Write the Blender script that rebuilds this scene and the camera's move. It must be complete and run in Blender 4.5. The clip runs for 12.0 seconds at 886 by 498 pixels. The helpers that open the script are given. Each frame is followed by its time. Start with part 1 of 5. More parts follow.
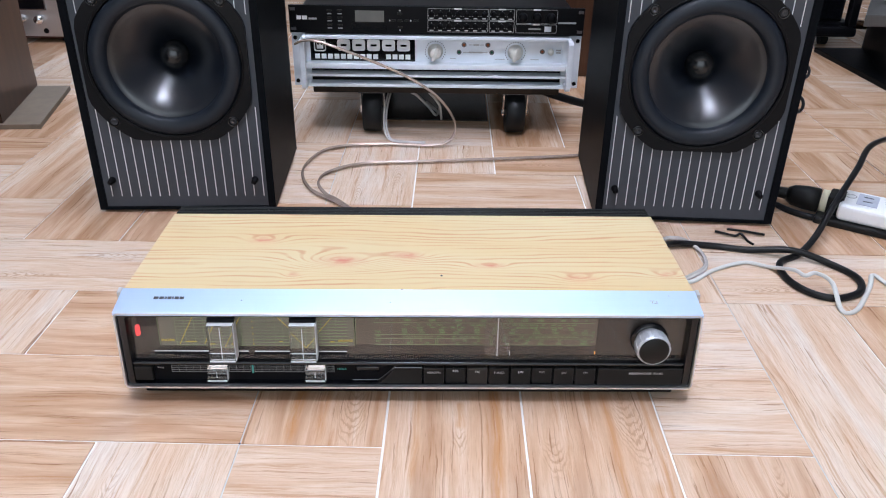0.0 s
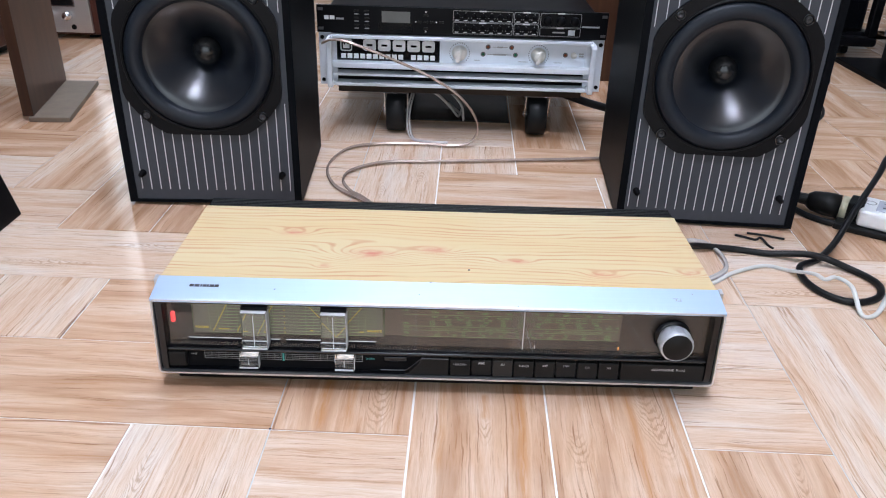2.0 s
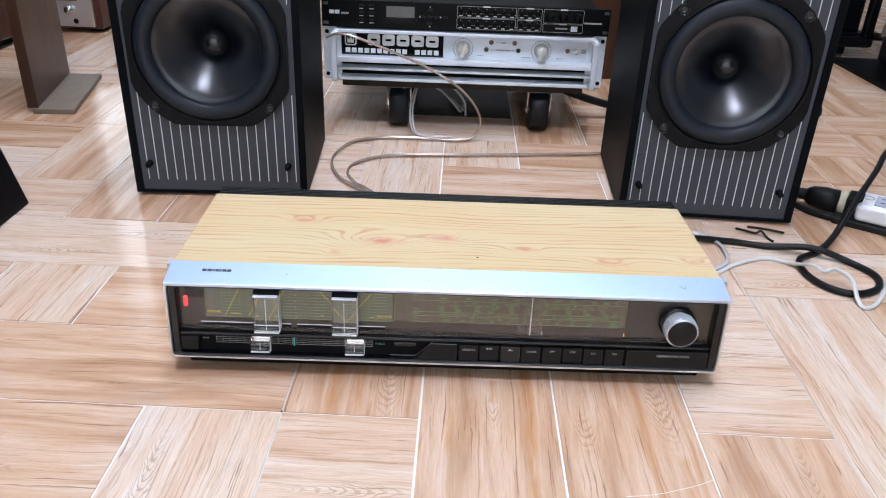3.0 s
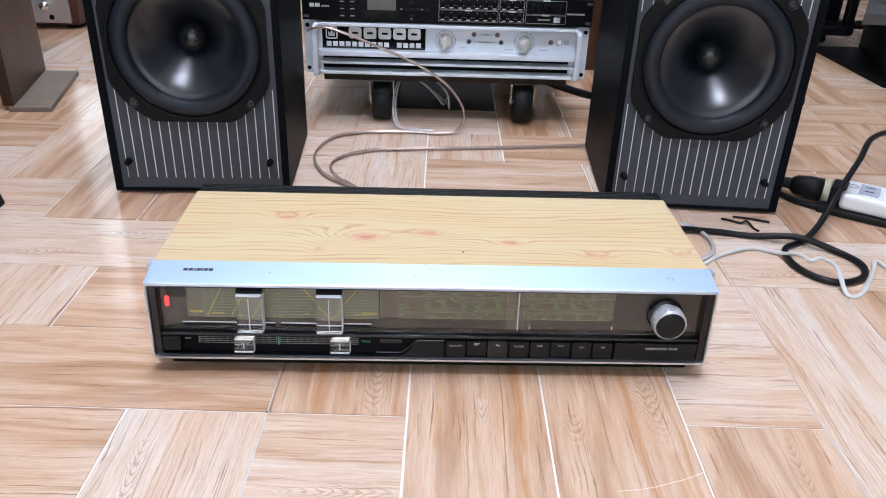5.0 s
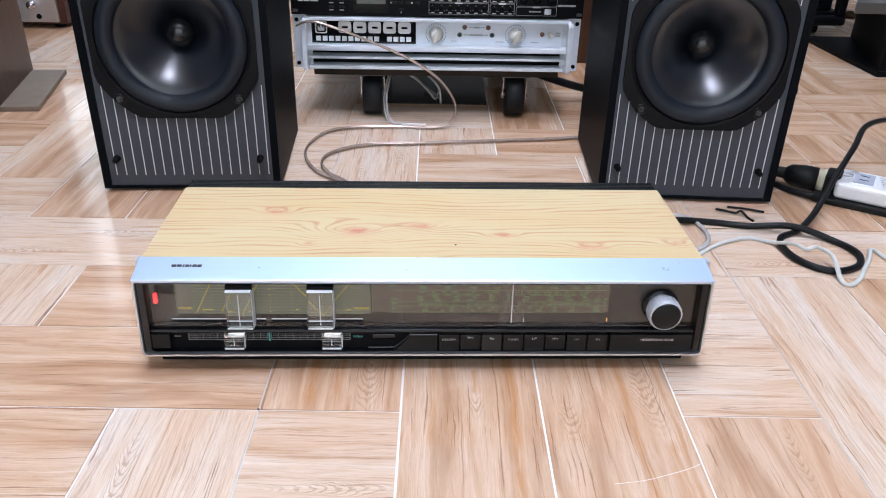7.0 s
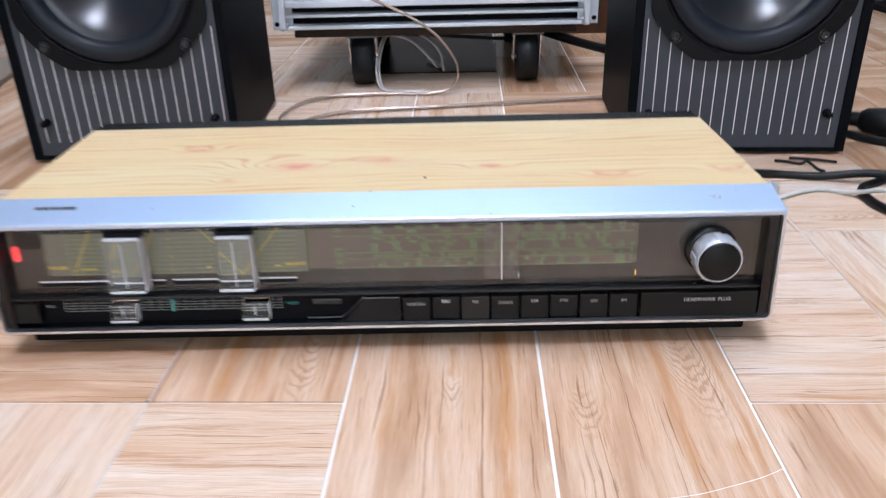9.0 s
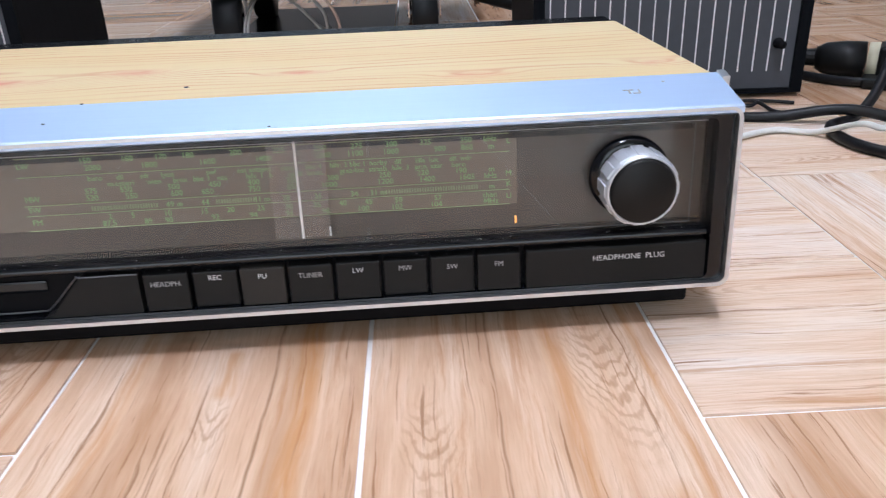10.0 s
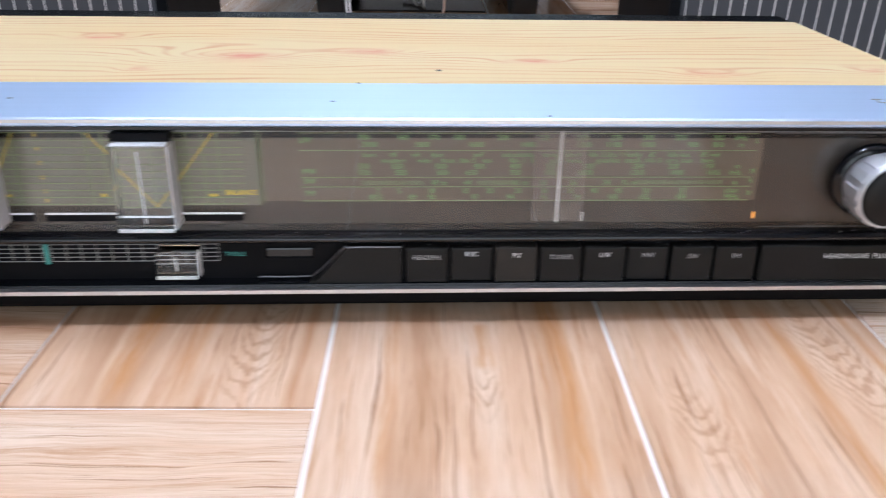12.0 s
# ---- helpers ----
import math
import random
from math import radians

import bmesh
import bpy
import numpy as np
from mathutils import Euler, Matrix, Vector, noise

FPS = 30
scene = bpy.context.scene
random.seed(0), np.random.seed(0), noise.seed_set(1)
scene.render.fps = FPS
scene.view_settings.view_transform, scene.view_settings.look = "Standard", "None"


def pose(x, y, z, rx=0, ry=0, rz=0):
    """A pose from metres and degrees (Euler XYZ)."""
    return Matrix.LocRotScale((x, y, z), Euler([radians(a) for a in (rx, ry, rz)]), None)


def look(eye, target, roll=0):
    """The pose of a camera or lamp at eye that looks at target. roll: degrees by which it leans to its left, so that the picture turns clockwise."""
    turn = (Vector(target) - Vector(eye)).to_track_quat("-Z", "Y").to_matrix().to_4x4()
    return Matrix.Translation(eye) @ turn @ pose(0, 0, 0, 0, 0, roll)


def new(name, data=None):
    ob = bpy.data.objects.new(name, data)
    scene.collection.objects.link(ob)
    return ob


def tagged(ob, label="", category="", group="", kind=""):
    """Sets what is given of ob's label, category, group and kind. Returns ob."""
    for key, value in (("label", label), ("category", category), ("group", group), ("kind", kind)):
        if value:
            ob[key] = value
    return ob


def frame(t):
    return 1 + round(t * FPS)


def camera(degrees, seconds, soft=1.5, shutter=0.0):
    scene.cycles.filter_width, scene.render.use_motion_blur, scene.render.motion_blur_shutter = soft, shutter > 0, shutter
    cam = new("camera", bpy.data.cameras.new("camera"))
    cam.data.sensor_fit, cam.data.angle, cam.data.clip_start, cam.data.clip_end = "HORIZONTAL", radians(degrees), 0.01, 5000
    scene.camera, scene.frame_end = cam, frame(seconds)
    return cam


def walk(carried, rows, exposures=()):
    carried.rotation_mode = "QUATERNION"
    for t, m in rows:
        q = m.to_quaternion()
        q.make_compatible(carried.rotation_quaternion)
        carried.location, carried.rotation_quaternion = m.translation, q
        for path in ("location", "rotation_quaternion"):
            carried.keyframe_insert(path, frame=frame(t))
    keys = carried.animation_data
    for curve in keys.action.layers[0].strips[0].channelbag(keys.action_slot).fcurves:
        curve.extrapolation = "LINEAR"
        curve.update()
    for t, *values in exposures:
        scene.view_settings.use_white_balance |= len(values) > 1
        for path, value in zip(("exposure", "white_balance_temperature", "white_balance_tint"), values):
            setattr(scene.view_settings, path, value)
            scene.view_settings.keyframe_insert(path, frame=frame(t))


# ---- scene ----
cam = camera(59.4, 12.0, 1.1, 0.4)
PATH = [
    (0, (0.179, -0.515, 0.471), (0.164, 1.25, -0.469), 0.9),
    (0.5, (0.179, -0.515, 0.468), (0.158, 1.251, -0.471), 0.8),
    (1, (0.172, -0.522, 0.467), (0.142, 1.245, -0.471), 1.1),
    (1.5, (0.169, -0.523, 0.464), (0.129, 1.245, -0.47), 1.3),
    (2, (0.162, -0.534, 0.47), (0.121, 1.236, -0.461), 1.7),
    (2.5, (0.153, -0.55, 0.472), (0.116, 1.221, -0.456), 2.1),
    (3, (0.148, -0.551, 0.463), (0.123, 1.221, -0.465), 2.3),
    (5, (0.148, -0.542, 0.46), (0.161, 1.222, -0.481), 2.0),
    (5.5, (0.143, -0.544, 0.456), (0.162, 1.221, -0.485), 2.1),
    (6, (0.145, -0.546, 0.455), (0.165, 1.218, -0.488), 2.0),
    (6.5, (0.149, -0.54, 0.453), (0.171, 1.221, -0.495), 1.7),
    (8.3, (0.167, -0.517, 0.438), (0.156, 1.253, -0.492), -0.4),
    (8.5, (0.178, -0.502, 0.426), (0.113, 1.27, -0.498), -0.8),
    (9, (0.206, -0.393, 0.297), (0.129, 1.405, -0.576), -1.5),
    (9.5, (0.256, -0.283, 0.211), (0.222, 1.535, -0.623), -2.5),
    (10, (0.276, -0.231, 0.179), (0.323, 1.586, -0.654), -2.2),
    (10.5, (0.281, -0.229, 0.176), (0.386, 1.582, -0.666), -1.3),
    (11, (0.267, -0.233, 0.174), (0.388, 1.569, -0.685), -0.1),
    (11.5, (0.228, -0.236, 0.185), (0.331, 1.558, -0.694), 0.9),
    (12, (0.168, -0.244, 0.193), (0.207, 1.542, -0.705), 1.0),
]
walk(cam, [(t, look(eye, target, roll)) for t, eye, target, roll in PATH], [(0, 0.06), (8.3, 0.08), (9.6, 0.15), (12, 0.21)])


# ---- light ----
world = bpy.data.worlds.new("world")
scene.world = world
world.use_nodes = True
world.node_tree.nodes["Background"].inputs[0].default_value = (0.80, 0.88, 1.0, 1)
world.node_tree.nodes["Background"].inputs[1].default_value = 0.25


# ---- materials ----
class Nodes:
    """Short wiring of a node tree."""

    def __init__(self, name):
        self.mat = bpy.data.materials.new(name)
        self.mat.use_nodes = True
        self.t = self.mat.node_tree
        self.bsdf = self.t.nodes["Principled BSDF"]

    def put(self, kind):
        return self.t.nodes.new(kind)

    def link(self, a, b):
        self.t.links.new(a, b)

    def feed(self, socket, v):
        if isinstance(v, (int, float)):
            socket.default_value = v
        elif isinstance(v, tuple):
            socket.default_value = v if len(v) != 3 or socket.type == "VECTOR" else (*v, 1)
        else:
            self.link(v, socket)

    def math(self, op, a, b=0.0, clamp=False):
        n = self.put("ShaderNodeMath")
        n.operation, n.use_clamp = op, clamp
        self.feed(n.inputs[0], a)
        self.feed(n.inputs[1], b)
        return n.outputs[0]

    def mix(self, f, a, b, mode="MIX"):
        n = self.put("ShaderNodeMix")
        n.data_type, n.blend_type = "RGBA", mode
        self.feed(n.inputs[0], f)
        self.feed(n.inputs[6], a)
        self.feed(n.inputs[7], b)
        return n.outputs[2]

    def ramp(self, v, stops):
        n = self.put("ShaderNodeValToRGB")
        e = n.color_ramp.elements
        while len(e) < len(stops):
            e.new(0.5)
        for el, (p, c) in zip(e, stops):
            el.position = p
            el.color = (c, c, c, 1) if isinstance(c, (int, float)) else (*c, 1)
        self.feed(n.inputs[0], v)
        return n.outputs[0]

    def coords(self, kind="Object"):
        return self.put("ShaderNodeTexCoord").outputs[kind]

    def mapped(self, v, scale, loc=(0, 0, 0)):
        n = self.put("ShaderNodeMapping")
        self.feed(n.inputs[0], v)
        n.inputs[1].default_value = loc
        n.inputs[3].default_value = scale
        return n.outputs[0]

    def noise(self, v, scale, detail=3.0, rough=0.5, distort=0.0):
        n = self.put("ShaderNodeTexNoise")
        self.feed(n.inputs["Vector"], v)
        n.inputs["Scale"].default_value = scale
        n.inputs["Detail"].default_value = detail
        n.inputs["Roughness"].default_value = rough
        n.inputs["Distortion"].default_value = distort
        return n.outputs[0]

    def bump(self, h, strength=0.1, dist=0.001):
        n = self.put("ShaderNodeBump")
        n.inputs["Strength"].default_value = strength
        n.inputs["Distance"].default_value = dist
        self.feed(n.inputs["Height"], h)
        self.link(n.outputs[0], self.bsdf.inputs["Normal"])

    def done(self, **vals):
        for k, v in vals.items():
            self.feed(self.bsdf.inputs[k.replace("_", " ")], v)
        return self.mat


def plain(name, color, rough=0.5, metal=0.0, vary=0.12, grain=60.0, bump=0.0, spec=0.5):
    """A painted, moulded or metal surface with slight unevenness at two scales."""
    n = Nodes(name)
    c = n.coords()
    a = n.noise(c, grain, 4)
    b = n.noise(c, grain * 0.12, 3)
    f = n.math("ADD", n.math("MULTIPLY", a, 0.5), n.math("MULTIPLY", b, 0.5))
    dark = tuple(x * (1 - vary) for x in color)
    light = tuple(min(1, x * (1 + vary)) for x in color)
    col = n.mix(n.ramp(f, [(0.3, 0.0), (0.7, 1.0)]), dark, light)
    r = n.math("ADD", rough * 0.85, n.math("MULTIPLY", f, rough * 0.3))
    if bump:
        n.bump(n.noise(c, grain * 12, 3), bump, 0.0005)
    return n.done(Base_Color=col, Roughness=r, Metallic=metal, Specular_IOR_Level=spec)


def tile_wood(name, island=False, print_tone=0.2, nests=None, veins=()):
    """Glazed porcelain with a printed wood grain along the local x axis; each piece has its own tone."""
    n = Nodes(name)
    if island:
        c0 = n.mapped(n.coords("UV"), (1, 1, 1))
        rnd = n.put("ShaderNodeNewGeometry").outputs["Random Per Island"]
    else:
        c0 = n.coords()
        rnd = n.put("ShaderNodeObjectInfo").outputs["Random"]
    off = n.put("ShaderNodeCombineXYZ")
    n.feed(off.inputs[0], n.math("MULTIPLY", rnd, 37.0))
    n.feed(off.inputs[1], n.math("MULTIPLY", rnd, 91.0))
    add = n.put("ShaderNodeVectorMath")
    n.link(c0, add.inputs[0])
    n.link(off.outputs[0], add.inputs[1])
    c = add.outputs[0]
    # the grain wavers a little from side to side
    sway = n.noise(n.mapped(c, (8, 20, 1), (2, 8, 0)), 1.0, 4, 0.55)
    swaying = n.put("ShaderNodeCombineXYZ")
    n.feed(swaying.inputs[1], n.math("MULTIPLY", n.math("SUBTRACT", sway, 0.5), 0.012))
    bent = n.put("ShaderNodeVectorMath")
    n.link(c, bent.inputs[0])
    n.link(swaying.outputs[0], bent.inputs[1])
    c = bent.outputs[0]
    own = n.put("ShaderNodeSeparateXYZ")
    n.link(c0, own.inputs[0])
    across = n.math("ADD", own.outputs[1], n.math("MULTIPLY", n.math("SUBTRACT", sway, 0.5), 0.026))
    straight = n.math("ADD", own.outputs[1], n.math("MULTIPLY", n.math("SUBTRACT", sway, 0.5), 0.010))
    # nests of long pointed rings, as in a flat-sawn board: place along and across, half length, half width, part of the pieces that lack it
    wob = n.noise(n.mapped(c, (38, 90, 1)), 1.0, 3, 0.6)
    jag = n.noise(n.mapped(c, (120, 420, 1), (3, 7, 0)), 1.0, 4, 0.6)
    rings = None
    for k, (px, py, long_half, wide_half, lacking) in enumerate(nests or ((None, 0.030, 0.070, 0.0125, 0.45), (None, -0.022, 0.050, 0.0085, 0.6))):
        if px is None:
            px = n.math("MULTIPLY", n.math("SUBTRACT", n.math("FRACT", n.math("ADD", n.math("MULTIPLY", rnd, 7.9), 0.31 + 0.46 * k)), 0.5), 0.17)
        dx = n.math("DIVIDE", n.math("SUBTRACT", own.outputs[0], px), long_half)
        dy = n.math("DIVIDE", n.math("SUBTRACT", across, py), wide_half)
        dy2 = n.math("MULTIPLY", dy, dy)
        reach = n.math("ADD", n.math("ABSOLUTE", dx), n.math("MULTIPLY", dy2, 0.8))
        arch = n.math("SUBTRACT", dx, n.math("MULTIPLY", dy2, 0.85))
        phase = n.math("ADD", n.math("MULTIPLY", arch, long_half * 600.0), n.math("MULTIPLY", wob, 17.0))
        wave = n.math("SINE", n.math("ADD", phase, n.math("MULTIPLY", jag, 5.0)))
        band = n.ramp(n.math("ADD", n.math("MULTIPLY", wave, 0.5), 0.5), [(0.55, 0.0), (0.98, 1.0)])
        band = n.math("MULTIPLY", band, n.ramp(reach, [(0.30, 1.0), (0.95, 0.0)]))
        if lacking:
            band = n.math("MULTIPLY", band, n.math("GREATER_THAN", n.math("FRACT", n.math("MULTIPLY", rnd, 5.6 + 0.46 * k)), lacking))
        rings = band if rings is None else n.math("ADD", rings, band, True)
    fine = n.noise(n.mapped(c, (24, 620, 1)), 1.0, 6, 0.72, 0.2)
    pore = n.noise(n.mapped(c, (60, 1500, 1), (7, 1, 0)), 1.0, 3, 0.6)
    broad = n.noise(n.mapped(c, (3.0, 30, 1)), 1.0, 5, 0.6, 0.5)
    tone = n.math("ADD", n.math("ADD", print_tone, n.math("MULTIPLY", rnd, 0.12 if not island else 0.3)), n.math("MULTIPLY", n.math("SUBTRACT", broad, 0.15), 1.35))
    base = n.ramp(tone, [(0.31, (0.80, 0.70, 0.61)), (0.54, (0.775, 0.605, 0.47)), (0.78, (0.68, 0.455, 0.31)), (1.0, (0.47, 0.265, 0.15))])
    streak = n.ramp(n.noise(n.mapped(c, (3.4, 105, 1), (11, 3, 0)), 1.0, 9, 0.78, 0.6), [(0.54, 0.0), (0.635, 1.0)])
    vein = n.ramp(n.noise(n.mapped(c, (4.2, 190, 1), (5, 2, 0)), 1.0, 6, 0.68, 0.5), [(0.625, 0.0), (0.665, 1.0)])
    base = n.mix(n.math("MULTIPLY", n.ramp(fine, [(0.43, 0.0), (0.60, 1.0)]), 0.38), base, (0.53, 0.335, 0.21))
    base = n.mix(n.math("MULTIPLY", n.ramp(pore, [(0.56, 0.0), (0.70, 1.0)]), 0.30), base, (0.42, 0.23, 0.12))
    base = n.mix(n.math("MULTIPLY", streak, 0.64), base, (0.47, 0.235, 0.11))
    hair = n.ramp(n.noise(n.mapped(c, (7.5, 420, 1), (9, 5, 0)), 1.0, 5, 0.62, 0.35), [(0.60, 0.0), (0.635, 1.0)])
    here = n.ramp(n.noise(n.mapped(c, (9, 34, 1), (1, 12, 0)), 1.0, 3), [(0.42, 0.0), (0.58, 1.0)])
    base = n.mix(n.math("MULTIPLY", n.math("MULTIPLY", hair, here), 0.72), base, (0.27, 0.13, 0.06))
    base = n.mix(n.math("MULTIPLY", rings, 0.50), base, (0.36, 0.195, 0.10))
    base = n.mix(n.math("MULTIPLY", vein, 0.75), base, (0.26, 0.13, 0.065))
    # single dark or orange streaks: place across, half width, ends along, strength
    for vy, vw, x0, x1, amount, colour in veins:
        d = n.math("DIVIDE", n.math("ABSOLUTE", n.math("SUBTRACT", straight, vy)), vw)
        lit = n.math("MULTIPLY", n.ramp(d, [(0.15, 1.0), (1.0, 0.0)]), n.ramp(n.noise(n.mapped(c, (26, 300, 1), (vy * 900, 0, 0)), 1.0, 4, 0.6), [(0.32, 0.15), (0.52, 1.0)]))
        mid, half = (x0 + x1) / 2, (x1 - x0) / 2
        ends = n.ramp(n.math("DIVIDE", n.math("ABSOLUTE", n.math("SUBTRACT", own.outputs[0], mid)), half), [(0.75, 1.0), (1.0, 0.0)])
        base = n.mix(n.math("MULTIPLY", n.math("MULTIPLY", lit, ends), amount), base, colour)
    smear = n.noise(n.put("ShaderNodeNewGeometry").outputs["Position"], 5.0, 4)
    return n.done(Base_Color=base, Roughness=n.math("ADD", 0.055, n.math("MULTIPLY", smear, 0.06)), Specular_IOR_Level=0.5)


def laminate():
    """Printed yellow pine foil, with thin rings that run round a few pink-brown knots."""
    n = Nodes("pine_laminate")
    c = n.coords()
    sep = n.put("ShaderNodeSeparateXYZ")
    n.link(c, sep.inputs[0])
    x, y = sep.outputs[0], sep.outputs[1]
    wob = n.noise(n.mapped(c, (4.5, 22, 1)), 1.0, 3, 0.45)
    phase = n.math("ADD", n.math("MULTIPLY", y, 860.0), n.math("MULTIPLY", wob, 34.0))
    spots = None
    for kx, ky, ax, ay, amp in ((0.107, 0.135, 0.020, 0.011, 9), (0.190, 0.092, 0.044, 0.019, 24), (0.252, 0.104, 0.026, 0.010, 10),
                                (0.333, 0.084, 0.022, 0.008, 9), (0.418, 0.060, 0.021, 0.009, 10), (0.146, 0.064, 0.010, 0.006, 6), (0.503, 0.069, 0.016, 0.007, 7)):
        dx = n.math("DIVIDE", n.math("SUBTRACT", x, kx), ax)
        dy = n.math("DIVIDE", n.math("SUBTRACT", y, ky), ay)
        r2 = n.math("ADD", n.math("MULTIPLY", dx, dx), n.math("MULTIPLY", dy, dy))
        g = n.math("POWER", 2.718, n.math("MULTIPLY", r2, -1.0))
        phase = n.math("ADD", phase, n.math("MULTIPLY", g, amp * 1.5))
        core = n.math("POWER", 2.718, n.math("MULTIPLY", r2, -3.0 if amp < 20 else -6.0))
        spots = core if spots is None else n.math("ADD", spots, core)
    line = n.math("ADD", n.math("MULTIPLY", n.math("SINE", phase), 0.5), 0.5)
    line = n.ramp(line, [(0.62, 0.0), (1.0, 1.0)])
    fade = n.ramp(n.noise(n.mapped(c, (9, 60, 1), (4, 4, 0)), 1.0, 3), [(0.40, 0.12), (0.62, 1.0)])
    fine = n.noise(n.mapped(c, (14, 900, 1)), 1.0, 4)
    broad = n.noise(n.mapped(c, (3, 18, 1), (9, 1, 0)), 1.0, 2)
    base = n.mix(n.ramp(broad, [(0.35, 0.0), (0.68, 1.0)]), (0.73, 0.60, 0.365), (0.72, 0.545, 0.295))
    base = n.mix(n.math("MULTIPLY", fine, 0.18), base, (0.64, 0.42, 0.18))
    base = n.mix(n.math("MULTIPLY", n.math("MULTIPLY", line, fade), 0.80), base, (0.60, 0.285, 0.145))
    blot = n.math("MULTIPLY", spots, n.ramp(n.noise(n.mapped(c, (60, 110, 1)), 1.0, 3), [(0.35, 0.25), (0.65, 1.0)]), True)
    base = n.mix(n.math("MULTIPLY", blot, 0.9), base, (0.64, 0.19, 0.13))
    n.bump(fine, 0.06, 0.0003)
    return n.done(Base_Color=base, Roughness=0.42, Specular_IOR_Level=0.35)


def brushed(name, color, rough, axis_scale=(8, 500, 500)):
    n = Nodes(name)
    c = n.coords()
    a = n.noise(n.mapped(c, axis_scale), 1.0, 4)
    b = n.noise(c, 9.0, 3)
    col = n.mix(n.math("MULTIPLY", a, 0.4), color, tuple(v * 0.8 for v in color))
    n.bump(a, 0.08, 0.0002)
    return n.done(Base_Color=col, Metallic=1.0, Roughness=n.math("ADD", rough, n.math("MULTIPLY", b, rough * 0.6)))


def glass(name, tint, rough=0.015, ior=1.45, clear=1.0):
    n = Nodes(name)
    s = n.noise(n.coords(), 40.0, 3)
    return n.done(Base_Color=tint, Roughness=n.math("ADD", rough, n.math("MULTIPLY", n.ramp(s, [(0.5, 0.0), (0.75, 1.0)]), rough)), Transmission_Weight=clear, IOR=ior)


def glow(name, color, strength):
    n = Nodes(name)
    return n.done(Base_Color=color, Emission_Color=color, Emission_Strength=strength)


def old_wood(name, dark, light, scale=1.0, rough=0.5, spec=0.4):
    n = Nodes(name)
    c = n.coords()
    a = n.noise(n.mapped(c, (60 * scale, 60 * scale, 4 * scale)), 1.0, 4, 0.6, 0.4)
    b = n.noise(c, 7.0, 3)
    f = n.math("ADD", n.math("MULTIPLY", a, 0.65), n.math("MULTIPLY", b, 0.35))
    n.bump(a, 0.15, 0.0005)
    return n.done(Base_Color=n.mix(n.ramp(f, [(0.35, 0.0), (0.66, 1.0)]), dark, light), Roughness=rough, Specular_IOR_Level=spec)


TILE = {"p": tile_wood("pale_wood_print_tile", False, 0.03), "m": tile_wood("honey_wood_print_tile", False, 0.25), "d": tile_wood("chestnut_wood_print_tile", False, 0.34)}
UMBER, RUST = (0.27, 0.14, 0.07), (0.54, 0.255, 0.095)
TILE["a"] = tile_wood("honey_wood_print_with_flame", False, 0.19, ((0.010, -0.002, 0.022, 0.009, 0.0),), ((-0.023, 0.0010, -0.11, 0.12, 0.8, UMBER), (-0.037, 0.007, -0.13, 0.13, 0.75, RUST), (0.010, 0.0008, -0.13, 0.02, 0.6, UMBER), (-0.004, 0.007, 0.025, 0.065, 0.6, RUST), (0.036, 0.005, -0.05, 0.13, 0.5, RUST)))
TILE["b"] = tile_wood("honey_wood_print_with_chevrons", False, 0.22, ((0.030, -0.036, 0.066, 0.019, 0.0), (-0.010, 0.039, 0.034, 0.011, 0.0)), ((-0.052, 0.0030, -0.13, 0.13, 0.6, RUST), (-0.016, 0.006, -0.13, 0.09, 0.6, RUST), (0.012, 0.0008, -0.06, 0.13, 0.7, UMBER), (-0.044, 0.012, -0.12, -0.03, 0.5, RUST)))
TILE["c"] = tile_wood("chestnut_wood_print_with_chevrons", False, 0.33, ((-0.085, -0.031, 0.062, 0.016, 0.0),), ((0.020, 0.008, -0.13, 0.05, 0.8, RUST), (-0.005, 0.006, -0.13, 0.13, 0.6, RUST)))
TILE_FAR = tile_wood("wood_print_tile_far", True)
GROUT = plain("white_grout", (0.82, 0.80, 0.77), 0.6, vary=0.06)
GREY_GROUT = plain("grey_grout", (0.55, 0.55, 0.54), 0.8, vary=0.25)
# near-black brown for the shade laid on the floor under the dolly
SHADE_SHEET = plain("dark_brown_shade", (0.012, 0.008, 0.006), 0.2, vary=0.2, spec=0.14)
SCUFF = plain("pale_scuff", (0.80, 0.74, 0.68), 0.5)
WALL = plain("wall_paint", (0.27, 0.26, 0.25), 0.8, vary=0.04, grain=8)
CEILING = plain("ceiling_paint", (0.80, 0.80, 0.80), 0.85, vary=0.03, grain=6)
PINE = laminate()
SILVER = brushed("brushed_aluminium", (0.59, 0.73, 0.95), 0.36)
BRIGHT = brushed("bright_aluminium", (0.66, 0.66, 0.68), 0.27)
BLACK = plain("black_plastic", (0.004, 0.004, 0.005), 0.42, vary=0.25, spec=0.08)
GLOSS_BLACK = plain("gloss_black_plastic", (0.003, 0.0035, 0.005), 0.15, vary=0.2, spec=0.5)
BUTTON = plain("button_plastic", (0.009, 0.0085, 0.008), 0.42, vary=0.15, bump=0.06, spec=0.2)
BUTTON_GREY = plain("faded_button_plastic", (0.026, 0.023, 0.020), 0.45, vary=0.15, bump=0.06, spec=0.2)
DIAL = plain("dial_brown", (0.050, 0.037, 0.030), 0.6, vary=0.10, grain=20)
DIAL_GREEN = plain("dial_window", (0.165, 0.132, 0.102), 0.6, vary=0.10, grain=20)
# paler than the dial: the lens's haze and reflection are mixed into this colour
CHART = plain("hazed_chart_window", (0.215, 0.205, 0.165), 0.6, vary=0.10, grain=20)
LENS = glass("smoked_lens", (0.84, 0.78, 0.73), 0.010, 1.40)
ACRYLIC = glass("clear_acrylic", (0.98, 0.99, 0.99), 0.004, 1.49, 1.0)
